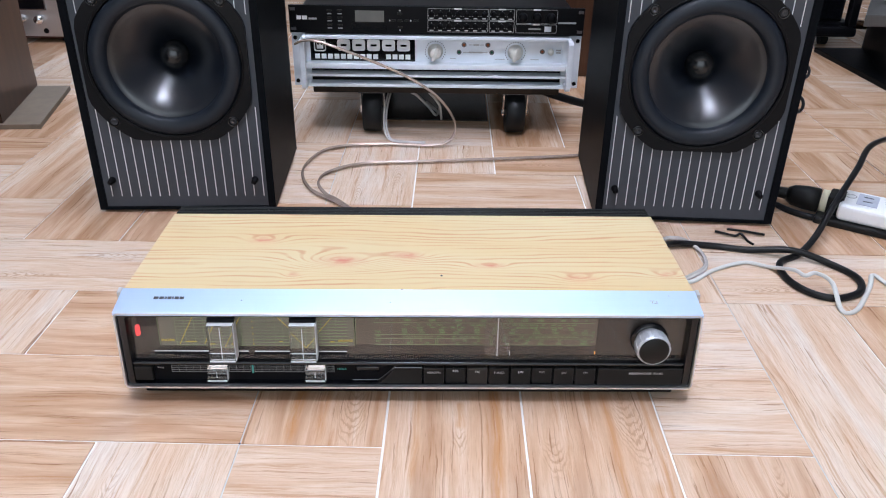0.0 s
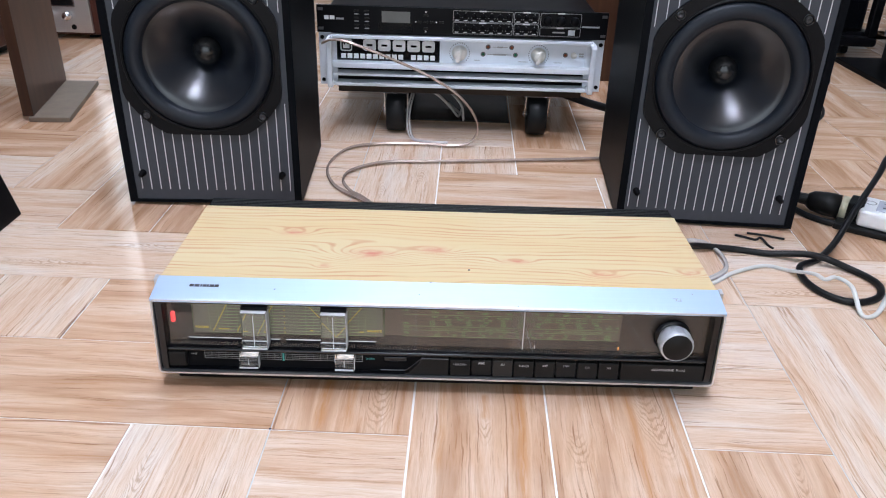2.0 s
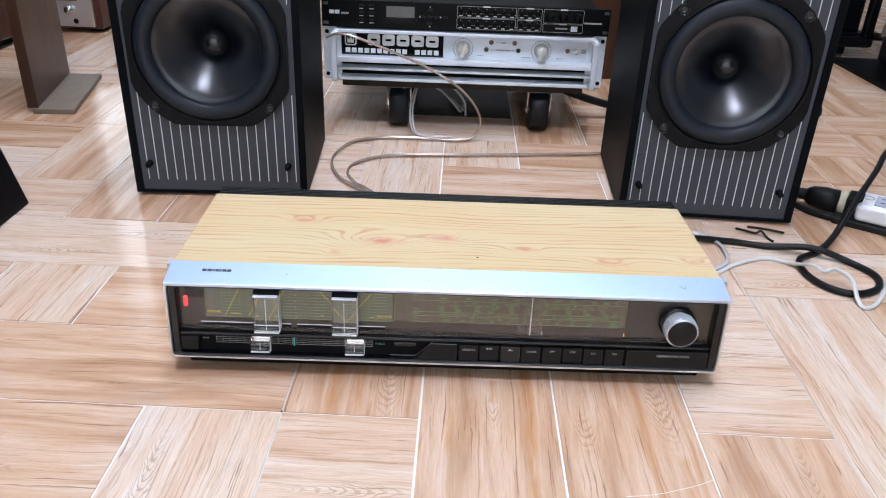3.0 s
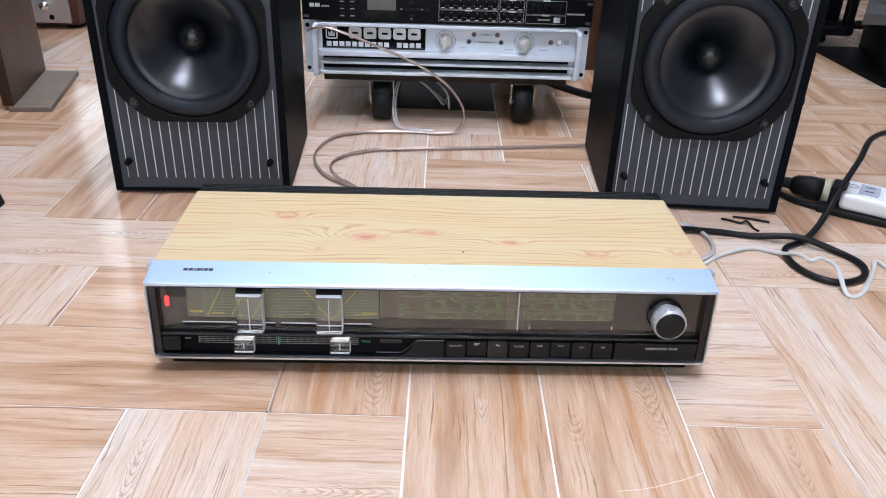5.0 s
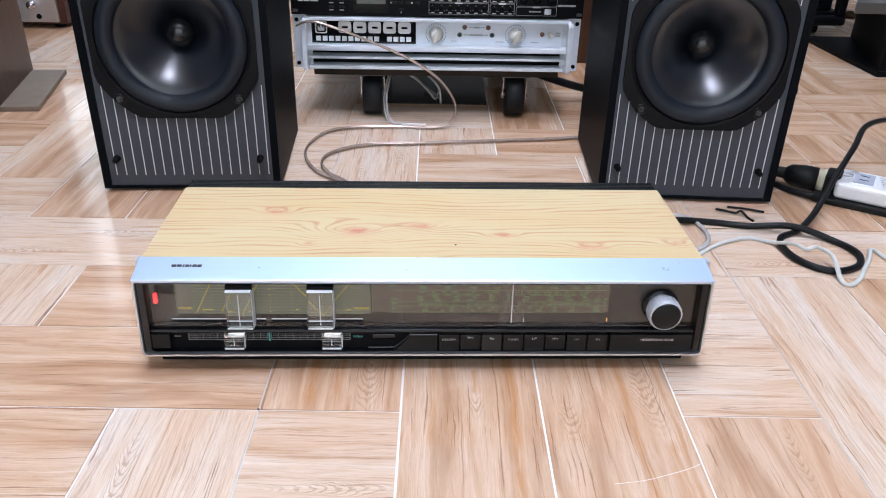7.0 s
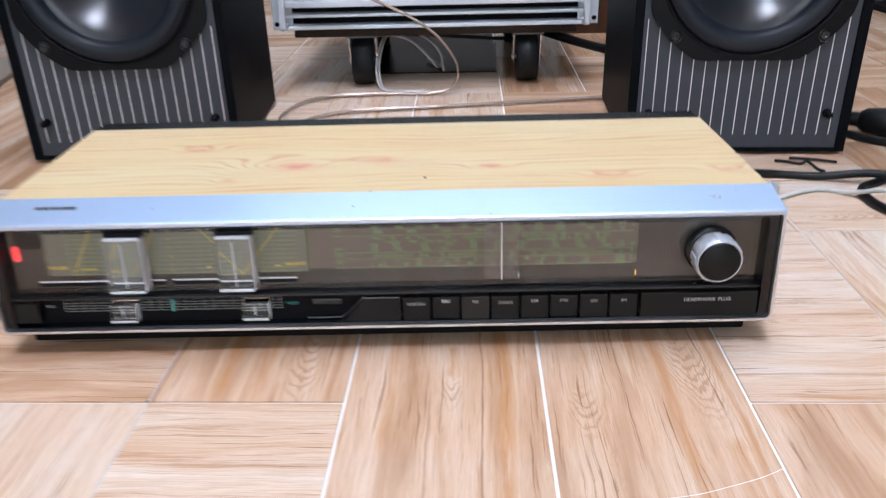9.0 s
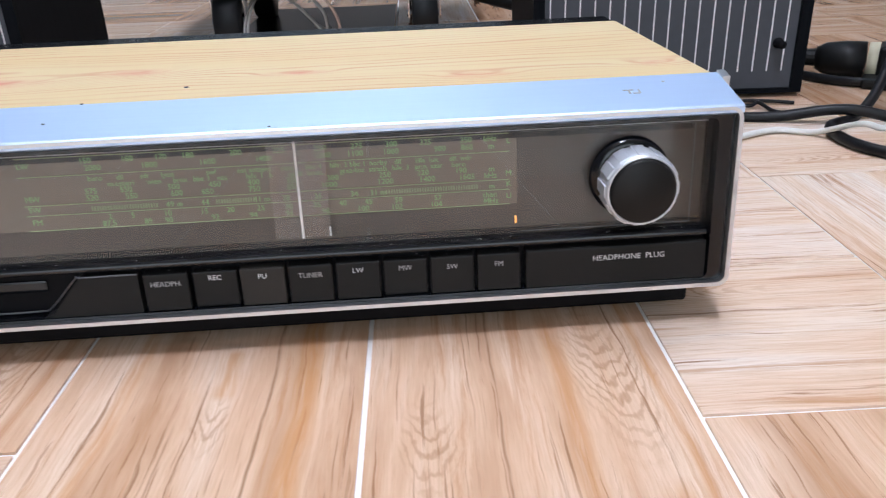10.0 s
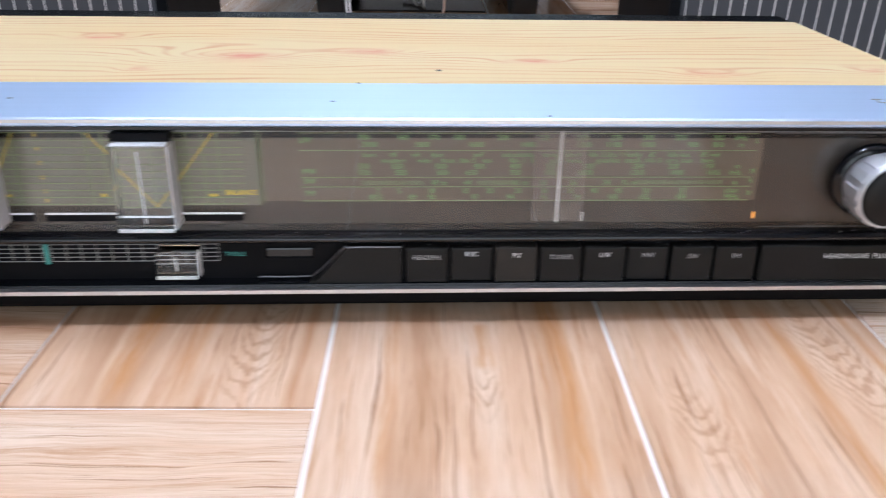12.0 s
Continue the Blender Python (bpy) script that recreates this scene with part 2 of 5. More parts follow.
PALE_EDGE = plain("pale_acrylic_edge", (0.62, 0.64, 0.66), 0.45, vary=0.08)
CLEAR = glass("clear_plate", (0.97, 0.96, 0.94), 0.004, 1.45, 0.96)
GREEN_INK = plain("green_ink", (0.24, 0.46, 0.17), 0.6)
GREEN_DIM = plain("dim_green_ink", (0.30, 0.40, 0.20), 0.6)
YELLOW_INK = plain("yellow_ink", (0.80, 0.60, 0.08), 0.6)
TEAL_INK = plain("teal_ink", (0.08, 0.40, 0.36), 0.6)
WHITE_INK = plain("white_ink", (0.75, 0.75, 0.75), 0.6)
GREY_INK = plain("grey_ink", (0.38, 0.38, 0.38), 0.6)
DARK_INK = plain("dark_ink", (0.035, 0.035, 0.05), 0.5)
LED_RED = glow("red_lamp", (1.0, 0.06, 0.07), 1.05)
LAMP_ORANGE = glow("orange_lamp", (1.0, 0.45, 0.10), 1.0)
JEWEL_RED = plain("amber_jewel", (0.30, 0.09, 0.04), 0.2)
JEWEL_GREEN = plain("green_jewel", (0.02, 0.10, 0.05), 0.2)
CABINET = old_wood("black_ash_vinyl", (0.0024, 0.0030, 0.0042), (0.005, 0.006, 0.008), 2.0, 0.5, 0.05)
BAFFLE = plain("charcoal_baffle", (0.057, 0.062, 0.072), 0.55, vary=0.10, grain=120, bump=0.1, spec=0.25)
PINSTRIPE = plain("white_pinstripe", (0.74, 0.74, 0.75), 0.6)
FRAME_BLACK = plain("driver_frame", (0.004, 0.004, 0.005), 0.38, vary=0.2, bump=0.08, spec=0.14)
RUBBER = plain("surround_rubber", (0.010, 0.014, 0.021), 0.45, vary=0.15, spec=0.3)
CONE = plain("polypropylene_cone", (0.005, 0.0075, 0.013), 0.30, vary=0.12, spec=0.9)
DUST = plain("dust_cap", (0.004, 0.005, 0.007), 0.24, vary=0.15, spec=0.6)
STEEL = plain("dark_steel", (0.16, 0.16, 0.17), 0.35, metal=0.9)
SCREW = plain("blackened_screw", (0.05, 0.05, 0.055), 0.4, metal=0.6)
AMP_PAINT = plain("silver_grey_paint", (0.72, 0.77, 0.83), 0.36, vary=0.06)
AMP_DARK = plain("grille_dark", (0.003, 0.003, 0.004), 0.6, spec=0.08)
CHROME = plain("polished_metal", (0.72, 0.73, 0.75), 0.2, metal=1.0, vary=0.05)
RACK_BLACK = plain("black_rack_paint", (0.004, 0.004, 0.005), 0.36, vary=0.2, spec=0.12)
LCD = plain("lcd_grey", (0.135, 0.135, 0.125), 0.25)
KNOB_CREAM = plain("light_knob", (0.62, 0.61, 0.57), 0.4)
TYRE = plain("caster_rubber", (0.007, 0.008, 0.009), 0.45, vary=0.25, spec=0.25)
BOARD = old_wood("dark_brown_board", (0.034, 0.014, 0.008), (0.082, 0.036, 0.019), 0.7, 0.34)
FOOT_BOARD = plain("dusty_grey_brown_board", (0.20, 0.155, 0.115), 0.55, vary=0.2)
MAHOGANY = old_wood("mahogany_veneer", (0.035, 0.010, 0.007), (0.085, 0.026, 0.016), 0.6, 0.3)
CABLE_BLACK = plain("black_cable", (0.006, 0.006, 0.007), 0.42, vary=0.2, spec=0.25)
CABLE_WHITE = plain("grey_white_cable", (0.60, 0.60, 0.57), 0.4, vary=0.1)
CABLE_CLEAR = plain("clear_copper_cable", (0.47, 0.36, 0.30), 0.2, metal=0.45, vary=0.3)
CABLE_WIRE = plain("milky_clear_cable", (0.52, 0.49, 0.47), 0.25, vary=0.2)
PLUG = plain("black_rubber_plug", (0.005, 0.005, 0.005), 0.5, spec=0.25)
BONE = plain("cream_plug_face", (0.50, 0.47, 0.34), 0.5)
STRIP_WHITE = plain("white_strip_plastic", (0.80, 0.81, 0.82), 0.35, vary=0.04)
STRIP_GREY = plain("grey_socket_plastic", (0.42, 0.45, 0.52), 0.4)
PINK = plain("pink_sticker", (0.80, 0.50, 0.55), 0.5)
DOLLY = old_wood("dolly_wood", (0.016, 0.010, 0.007), (0.035, 0.022, 0.014), 0.6, 0.6, 0.2)
TUBE = glow("lamp_tube", (0.79, 0.86, 1.07), 27.0)
KEY = glow("bright_lamp_panel", (0.79, 0.86, 1.07), 132.0)
DAYLIGHT = glow("outdoor_light", (0.85, 0.93, 1.0), 1.5)
# weak bluish emission that stands for the brightness of a lit ceiling
CEILING_GLOW = glow("ceiling_glow", (0.55, 0.77, 1.0), 0.9)
KNOB_RING = plain("matt_silver_ring", (0.60, 0.62, 0.66), 0.38, metal=0.55, vary=0.1)
TABLE_GREY = plain("grey_metal_table", (0.065, 0.062, 0.060), 0.45, vary=0.1)


# ---- building helpers ----
def part(name, bm, material, parent=None, label="", smooth=False):
    """Links a bmesh as one mesh object, under a thing or part if one is given."""
    me = bpy.data.meshes.new(name)
    if smooth:
        for f in bm.faces:
            f.smooth = True
    bm.to_mesh(me)
    bm.free()
    me.materials.append(material)
    ob = new(name, me)
    if parent is not None:
        ob.parent = parent
    if label:
        ob["label"] = label
    return ob


def thing(name, m, label, category, group=""):
    ob = new(name)
    ob.empty_display_size = 0.02
    ob.matrix_world = m
    return tagged(ob, label, category, group)


def box(x0, x1, y0, y1, z0, z1, bev=0.0, seg=2, bm=None):
    own = bmesh.new()
    bmesh.ops.create_cube(own, size=1.0)
    for v in own.verts:
        v.co = Vector(((x0 + x1) / 2 + v.co.x * (x1 - x0), (y0 + y1) / 2 + v.co.y * (y1 - y0), (z0 + z1) / 2 + v.co.z * (z1 - z0)))
    if bev:
        bmesh.ops.bevel(own, geom=own.edges[:], offset=bev, segments=seg, affect="EDGES", profile=0.5)
    return join(bm, own) if bm is not None else own


def join(bm, other, m=None):
    me = bpy.data.meshes.new("tmp")
    if m is not None:
        other.transform(m)
    other.to_mesh(me)
    other.free()
    bm.from_mesh(me)
    bpy.data.meshes.remove(me)
    return bm


def lathe(profile, n=48, m=None):
    """Turns (radius, height) pairs about z."""
    bm = bmesh.new()
    rings = []
    for r, z in profile:
        if r < 1e-6:
            rings.append([bm.verts.new((0, 0, z))])
        else:
            rings.append([bm.verts.new((r * math.cos(2 * math.pi * k / n), r * math.sin(2 * math.pi * k / n), z)) for k in range(n)])
    for a, b in zip(rings, rings[1:]):
        for k in range(n):
            q = (k + 1) % n
            if len(a) == 1 and len(b) > 1:
                bm.faces.new((a[0], b[q], b[k])[::-1])
            elif len(b) == 1 and len(a) > 1:
                bm.faces.new((a[k], a[q], b[0]))
            elif len(a) > 1:
                bm.faces.new((a[k], a[q], b[q], b[k]))
    bmesh.ops.recalc_face_normals(bm, faces=bm.faces[:])
    if m is not None:
        bm.transform(m)
    return bm


def spline(pts, step=8, closed=False):
    p = [Vector(q) for q in pts]
    out = []
    n = len(p)
    for k in range(n if closed else n - 1):
        if closed:
            a, b, c, d = p[k - 1], p[k], p[(k + 1) % n], p[(k + 2) % n]
        else:
            a, b, c, d = p[max(k - 1, 0)], p[k], p[k + 1], p[min(k + 2, n - 1)]
        for s in range(step):
            t = s / step
            out.append(0.5 * (2 * b + (c - a) * t + (2 * a - 5 * b + 4 * c - d) * t * t + (3 * b - a - 3 * c + d) * t ** 3))
    if not closed:
        out.append(p[-1])
    return out


def sweep(pts, r, n=8, step=8, flat=1.0):
    """A round cable along a smooth line; flat < 1 squeezes it in height."""
    line = spline(pts, step)
    bm = bmesh.new()
    rings = []
    for k, c in enumerate(line):
        d = (line[min(k + 1, len(line) - 1)] - line[max(k - 1, 0)]).normalized()
        side = d.cross(Vector((0, 0, 1)))
        side = side.normalized() if side.length > 1e-3 else Vector((1, 0, 0))
        up = side.cross(d)
        rings.append([bm.verts.new(c + r * (math.cos(2 * math.pi * a / n) * side + flat * math.sin(2 * math.pi * a / n) * up)) for a in range(n)])
    for a, b in zip(rings, rings[1:]):
        for k in range(n):
            bm.faces.new((a[k], a[(k + 1) % n], b[(k + 1) % n], b[k]))
    bm.faces.new(rings[0][::-1])
    bm.faces.new(rings[-1])
    bmesh.ops.recalc_face_normals(bm, faces=bm.faces[:])
    return bm


def prism(poly, d0, d1, plane="xz", bev=0.0):
    """A flat outline pushed from d0 to d1 along the third axis."""
    bm = bmesh.new()

    def at(p, d):
        a, b = p
        return {"xz": (a, d, b), "xy": (a, b, d), "yz": (d, a, b)}[plane]
    lo = [bm.verts.new(at(p, d0)) for p in poly]
    hi = [bm.verts.new(at(p, d1)) for p in poly]
    bm.faces.new(lo)
    bm.faces.new(hi[::-1])
    for k in range(len(poly)):
        q = (k + 1) % len(poly)
        bm.faces.new((lo[k], hi[k], hi[q], lo[q]))
    bmesh.ops.recalc_face_normals(bm, faces=bm.faces[:])
    if bev:
        bmesh.ops.bevel(bm, geom=bm.edges[:], offset=bev, segments=2, affect="EDGES", profile=0.5)
    return bm


def lettering(words, m=Matrix(), bold=0.0):
    """One mesh of flat words: (text, x, z, height, width or None, align), in the plane that m sets (x right, y up)."""
    bm = bmesh.new()
    for text, x, y, size, align in words:
        cu = bpy.data.curves.new("tmp", "FONT")
        cu.body, cu.size, cu.align_x = text, size, align
        cu.resolution_u = 2
        cu.offset = bold
        ob = new("tmp", cu)
        me = bpy.data.meshes.new_from_object(ob.evaluated_get(bpy.context.evaluated_depsgraph_get()))
        bpy.data.objects.remove(ob)
        bpy.data.curves.remove(cu)
        me.transform(Matrix.Translation((x, y, 0)))
        bm.from_mesh(me)
        bpy.data.meshes.remove(me)
    bm.transform(m)
    return bm


FACE = Matrix.Rotation(math.pi / 2, 4, "X")  # x right, y up -> x right, z up, facing -y


def aim_y(x, y, z):
    """Turns a lathe's axis to face the viewer (-y)."""
    return Matrix.Translation((x, y, z)) @ Matrix.Rotation(math.pi / 2, 4, "X")


def lean(bm):
    """The radio's front slopes back a little towards the top."""
    for v in bm.verts:
        v.co.y += (v.co.z - 0.02) * 0.065
    return bm


def rounded(x0, x1, z0, z1, r, n=5):
    pts = []
    for cx, cz, a0 in ((x1 - r, z1 - r, 0), (x0 + r, z1 - r, 90), (x0 + r, z0 + r, 180), (x1 - r, z0 + r, 270)):
        for k in range(n + 1):
            a = radians(a0 + 90 * k / n)
            pts.append((cx + r * math.cos(a), cz + r * math.sin(a)))
    return pts


def ring_frame(outer, inner, y0, y1):
    bm = bmesh.new()
    loops = [[bm.verts.new((x, y, z)) for x, z in pts] for pts, y in ((outer, y1), (outer, y0), (inner, y0), (inner, y1))]
    m = len(outer)
    for a, b in ((0, 1), (1, 2), (2, 3), (3, 0)):
        for k in range(m):
            q = (k + 1) % m
            bm.faces.new((loops[a][k], loops[a][q], loops[b][q], loops[b][k]))
    bmesh.ops.recalc_face_normals(bm, faces=bm.faces[:])
    return bm


# ---- room ----
U = 0.125
X0, X1, Y0, Y1, H = -3.4, 3.8, -3.2, 4.3, 3.2


def structure(name, bm, mat, label):
    return tagged(part(name, bm, mat), label, name.split("_")[0], kind="structure")


floor = structure("floor", box(X0, X1, Y0, Y1, -0.06, -0.0012), GROUT, "glossy wood-print tile floor with white joints")
structure("wall_west", box(X0 - 0.15, X0, Y0, Y1, -0.06, H), WALL, "plain painted grey shop wall")
structure("wall_east", box(X1, X1 + 0.15, Y0, Y1, -0.06, H), WALL, "plain painted grey shop wall")
WX0, WX1, WZ0, WZ1 = -2.28, -1.86, 0.55, 3.05
wall_n = box(X0 - 0.15, WX0, Y1, Y1 + 0.15, -0.06, H)
box(WX1, X1 + 0.15, Y1, Y1 + 0.15, -0.06, H, bm=wall_n)
box(WX0, WX1, Y1, Y1 + 0.15, -0.06, WZ0, bm=wall_n)
box(WX0, WX1, Y1, Y1 + 0.15, WZ1, H, bm=wall_n)
structure("wall_north", wall_n, WALL, "plain painted grey shop wall")
window = structure("window_1", ring_frame([(WX1, WZ1), (WX0, WZ1), (WX0, WZ0), (WX1, WZ0)], [(WX1 - 0.03, WZ1 - 0.03), (WX0 + 0.03, WZ1 - 0.03), (WX0 + 0.03, WZ0 + 0.03), (WX1 - 0.03, WZ0 + 0.03)], Y1 + 0.03, Y1 + 0.08), STRIP_WHITE, "tall narrow window in the shop wall")
structure("backdrop", box(WX0 - 0.3, WX1 + 0.3, Y1 + 0.30, Y1 + 0.32, WZ0 - 0.3, WZ1 + 0.3), DAYLIGHT, "bright daylight outside the narrow window")
# added emitter, not a real roof light: makes the far ceiling bright in reflections
structure("skylight", box(-2.2, 2.6, 1.95, 4.0, H - 0.03, H - 0.001, 0.003), CEILING_GLOW, "unseen glowing panel added in place of a brightly lit ceiling")
# unseen wall; its wide opening is made up to let the fill lamp in
wall_s = box(X0 - 0.15, -1.6, Y0 - 0.15, Y0, -0.06, H)
box(1.8, X1 + 0.15, Y0 - 0.15, Y0, -0.06, H, bm=wall_s)
box(-1.6, 1.8, Y0 - 0.15, Y0, 2.5, H, bm=wall_s)
structure("wall_south", wall_s, WALL, "unseen grey shop wall with a wide opening for the fill lamp")
structure("ceiling", box(X0 - 0.15, X1 + 0.15, Y0 - 0.15, Y1 + 0.15, H, H + 0.12), CEILING, "plain white shop ceiling")

# added fill lamp behind the camera, brightens the dial and front faces
fill_lamp = bpy.data.lights.new("south_fill", "AREA")
fill_lamp.shape, fill_lamp.size, fill_lamp.size_y = "RECTANGLE", 3.3, 2.4
fill_lamp.energy, fill_lamp.color = 52, (0.80, 0.90, 1.0)
new("south_fill", fill_lamp).matrix_world = look((0.1, Y0 - 0.1, 1.3), (0.1, 2.0, 0.8))


def ceiling_light(x, y, w, l):
    t = thing("ceiling_light", pose(x, y, H), "white ceiling light with a bright cool diffuser", "light", "shop ceiling lights")
    body = box(-w / 2, w / 2, -l / 2, l / 2, -0.05, 0, 0.004)
    part("housing", body, STRIP_WHITE, t)
    part("diffuser", box(-w / 2 + 0.012, w / 2 - 0.012, -l / 2 + 0.012, l / 2 - 0.012, -0.060, -0.0505, 0.003), TUBE if l > 0.7 else KEY, t)
    return t


for lx, ly, lw, ll in ((0.15, -1.0, 0.36, 0.5), (0.15, 0.62, 0.60, 1.1)):
    ceiling_light(lx, ly, lw, ll)


# ---- the radio ----
radio = thing("radio_receiver", pose(-0.1124, 0.0488, 0, 0, 0, 1.68), "vintage stereo radio with pine top and silver and black front", "radio")
XL, XR = -0.0025, 0.5195
part("chassis", box(XL + 0.012, XR - 0.012, 0.022, 0.205, 0.012, 0.094, 0.002), BLACK, radio, "black chassis")
shell = box(XL, XR, 0.036, 0.197, 0.0925, 0.1035, 0.0012)
box(XL, XL + 0.010, 0.036, 0.197, 0.022, 0.0925, 0.001, bm=shell)
box(XR - 0.010, XR, 0.036, 0.197, 0.022, 0.0925, 0.001, bm=shell)
cover = part("wooden_cover", shell, PINE, radio, "yellow pine-print cover with pinkish knots")
rear = box(XL + 0.002, XR - 0.002, 0.1972, 0.217, 0.030, 0.0985)
for k in range(5):
    y = 0.1982 + k * 0.0040
    box(XL + 0.002, XR - 0.002, y, y + 0.0024, 0.0980, 0.1035, 0.0006, bm=rear)
part("rear_grille", rear, GLOSS_BLACK, radio, "ribbed black rear strip")
for k, fx in enumerate((0.055, 0.465)):
    for fy in (0.060, 0.175):
        part("foot", box(fx - 0.014, fx + 0.014, fy - 0.012, fy + 0.012, 0.0, 0.0080, 0.001), BLACK, radio, "black rubber foot")
part("underside", box(0.010, 0.507, 0.0125, 0.205, 0.0062, 0.0205, 0.002), BLACK, radio)

# silver front frame: sloping top strip with side ears, thin lip all round
strip = prism([(0.0056, 0.0950), (0.0056, 0.0976), (0.0065, 0.0982), (0.0365, 0.1046), (0.0372, 0.1040), (0.0368, 0.0925), (0.018, 0.0915), (0.0085, 0.0935)], XL, XR, "yz")
part("silver_strip", strip, SILVER, radio, "pale blue-silver aluminium strip")
for sx in (XL - 0.0034, XR):
    part("end_ear", prism([(0.030, 0.094), (0.030, 0.1042), (0.0372, 0.1056), (0.0385, 0.094)], sx, sx + 0.0034, "yz", 0.0004), BRIGHT, radio)


ZB, ZT = 0.0195, 0.0974
lip = ring_frame(rounded(XL, XR, ZB, ZT, 0.005), rounded(XL + 0.0018, XR - 0.0018, ZB + 0.0018, ZT - 0.0013, 0.0035), 0.0004, 0.0160)
part("front_frame", lean(lip), BRIGHT, radio, "thin worn bright aluminium frame")
inner = ring_frame(rounded(XL + 0.0019, XR - 0.0019, ZB + 0.0019, ZT - 0.0014, 0.0034), rounded(XL + 0.0085, XR - 0.0085, ZB + 0.0030, ZT - 0.0050, 0.003), 0.0035, 0.0200)
part("bezel", lean(inner), GLOSS_BLACK, radio, "glossy black inner bezel")

# the dial behind the smoked lens
part("dial_plate", lean(box(XL + 0.006, XR - 0.006, 0.0185, 0.0215, 0.0450, 0.0930)), DIAL, radio, "brown dial backing")
part("dial_window", lean(box(0.2085, 0.4300, 0.0178, 0.0183, 0.0560, 0.0905)), DIAL_GREEN, radio, "olive-brown lit station window")
part("dial_end_panel", lean(box(0.4303, 0.5105, 0.0178, 0.0183, 0.0470, 0.0920)), DIAL, radio)
part("dial_side_window", lean(box(0.0300, 0.2065, 0.0178, 0.0183, 0.0540, 0.0905)), CHART, radio, "olive chart window, paled by painted-in lens haze")
lens = part("lens", lean(box(0.0062, 0.5108, 0.0088, 0.0104, 0.0455, 0.0915, 0.0004)), LENS, radio, "smoked clear dial lens")
lens.visible_shadow = False
D = 0.0166  # ink sits just before the plates


def ink(name, rects, mat, label="", y=D, lift=0.0003):
    bm = bmesh.new()
    for x0, x1, z0, z1 in rects:
        box(x0, x1, y - lift, y, z0, z1, bm=bm)
    return tagged(part(name, lean(bm), mat, radio, label), kind="stuff" if len(rects) > 2 else "")


def diagonal(bm, xa, za, xb, zb, w, y):
    d = Vector((xb - xa, 0, zb - za)).normalized()
    s = Vector((-d.z, 0, d.x)) * w / 2
    vs = [bm.verts.new((p[0] + k * s.x, y, p[1] + k * s.z)) for p, k in (((xa, za), 1), ((xb, zb), 1), ((xb, zb), -1), ((xa, za), -1))]
    bm.faces.new(vs)


lines = [(0.2250, 0.4265, z - 0.00015, z + 0.00015) for z in (0.0872, 0.0795, 0.0673, 0.0630, 0.0565)]
lines += [(0.2085, 0.2088, 0.0560, 0.0905)]
ink("dial_lines", lines, GREEN_DIM, "thin green scale lines")
NUM = 0.0034
rows = []


def spread(items, z, size=NUM):
    """Words along one dial row, set by their place on the 0 to 1 scale of the row."""
    for text, u in items:
        rows.append((text, 0.2480 + u * 0.1680, z, size, "CENTER"))


spread((("150", .03), ("160", .13), ("170", .21), ("180", .275), ("200", .39), ("225", .495), ("250", .595), ("275", .685), ("300", .77), ("325", .855), ("350", .955)), 0.0842)
spread((("2000", .045), ("1800", .18), ("1600", .32), ("1400", .455), ("1200", .60), ("1100", .68), ("1000", .768), ("900", .89), ("860", .957)), 0.0811)
spread((("bero", .045), ("dll", .105), ("sdr", .165), ("lyon", .22), ("swf", .325), ("ost sottens", .43), ("nancy", .515), ("bbc 4", .575), ("hilv. 2 bbc 1", .66), ("horby", .735), ("dlf.", .785), ("lille", .84), ("lux.", .875), ("dlf. wdr", .94)), 0.0767, 0.0031)
spread((("m.ceneri", .105), ("wien", .185), ("brux.", .25), ("bbc 3", .30), ("nas", .35), ("hilv. 1", .43), ("b", .47), ("paris", .53), ("bruss.", .58), ("graz-linz", .67), ("strasb.", .735), ("hilv. 3", .79), ("pr.n. saar", .86), ("bero", .935)), 0.0741, 0.0031)
spread((("575", .03), ("550", .115), ("500", .23), ("450", .33), ("400", .425), ("350", .52), ("300", .62), ("250", .75), ("220", .845), ("190", .94)), 0.0713)
spread((("520", .03), ("550", .125), ("600", .235), ("650", .31), ("750", .425), ("850", .52), ("1000", .61), ("1200", .75), ("1400", .855), ("1605", .955)), 0.0684)
spread((("49 m", .225), ("44", .30), ("41 m", .44), ("38", .50), ("36", .58), ("34", .67), ("31 m", .73)), 0.0638)
spread((("2", .065), ("5", .12), ("10", .205), ("15", .295), ("20", .36), ("25", .435), ("30", .505), ("35", .575), ("40", .64), ("45", .705), ("50", .78), ("57", .88)), 0.0600)
spread((("87.5", .06), ("89", .155), ("90", .205), ("92", .32), ("94", .415), ("96", .505), ("98", .595), ("100", .69), ("102", .775), ("104", .875)), 0.0571)
for text, x, z in (("kHz", .4185, .0842), ("m", .4190, .0811), ("m", .4190, .0713), ("kHz", .4185, .0684), ("m", .4190, .0638), ("chan", .4180, .0600), ("MHz", .4185, .0571),
                   ("L", .4262, .0830), ("M", .4262, .0690), ("K", .4262, .0645), ("U", .4262, .0590), ("LW", .2280, .0830), ("MW", .2290, .0690), ("SW", .2290, .0645), ("FM", .2290, .0590)):
    rows.append((text, x, z, NUM, "CENTER"))
dial_words = part("dial_lettering", lean(lettering(rows, Matrix.Translation((0, D - 0.0003, 0)) @ FACE)), GREEN_INK, radio, "small green station names and numbers")
ticks = [(x, x + 0.0004, 0.0640, 0.0658) for s, e in ((0.2520, 0.2790), (0.3030, 0.3190), (0.3740, 0.4130)) for x in np.arange(s, e, 0.0011)]
ink("dial_ticks", ticks, GREEN_DIM)

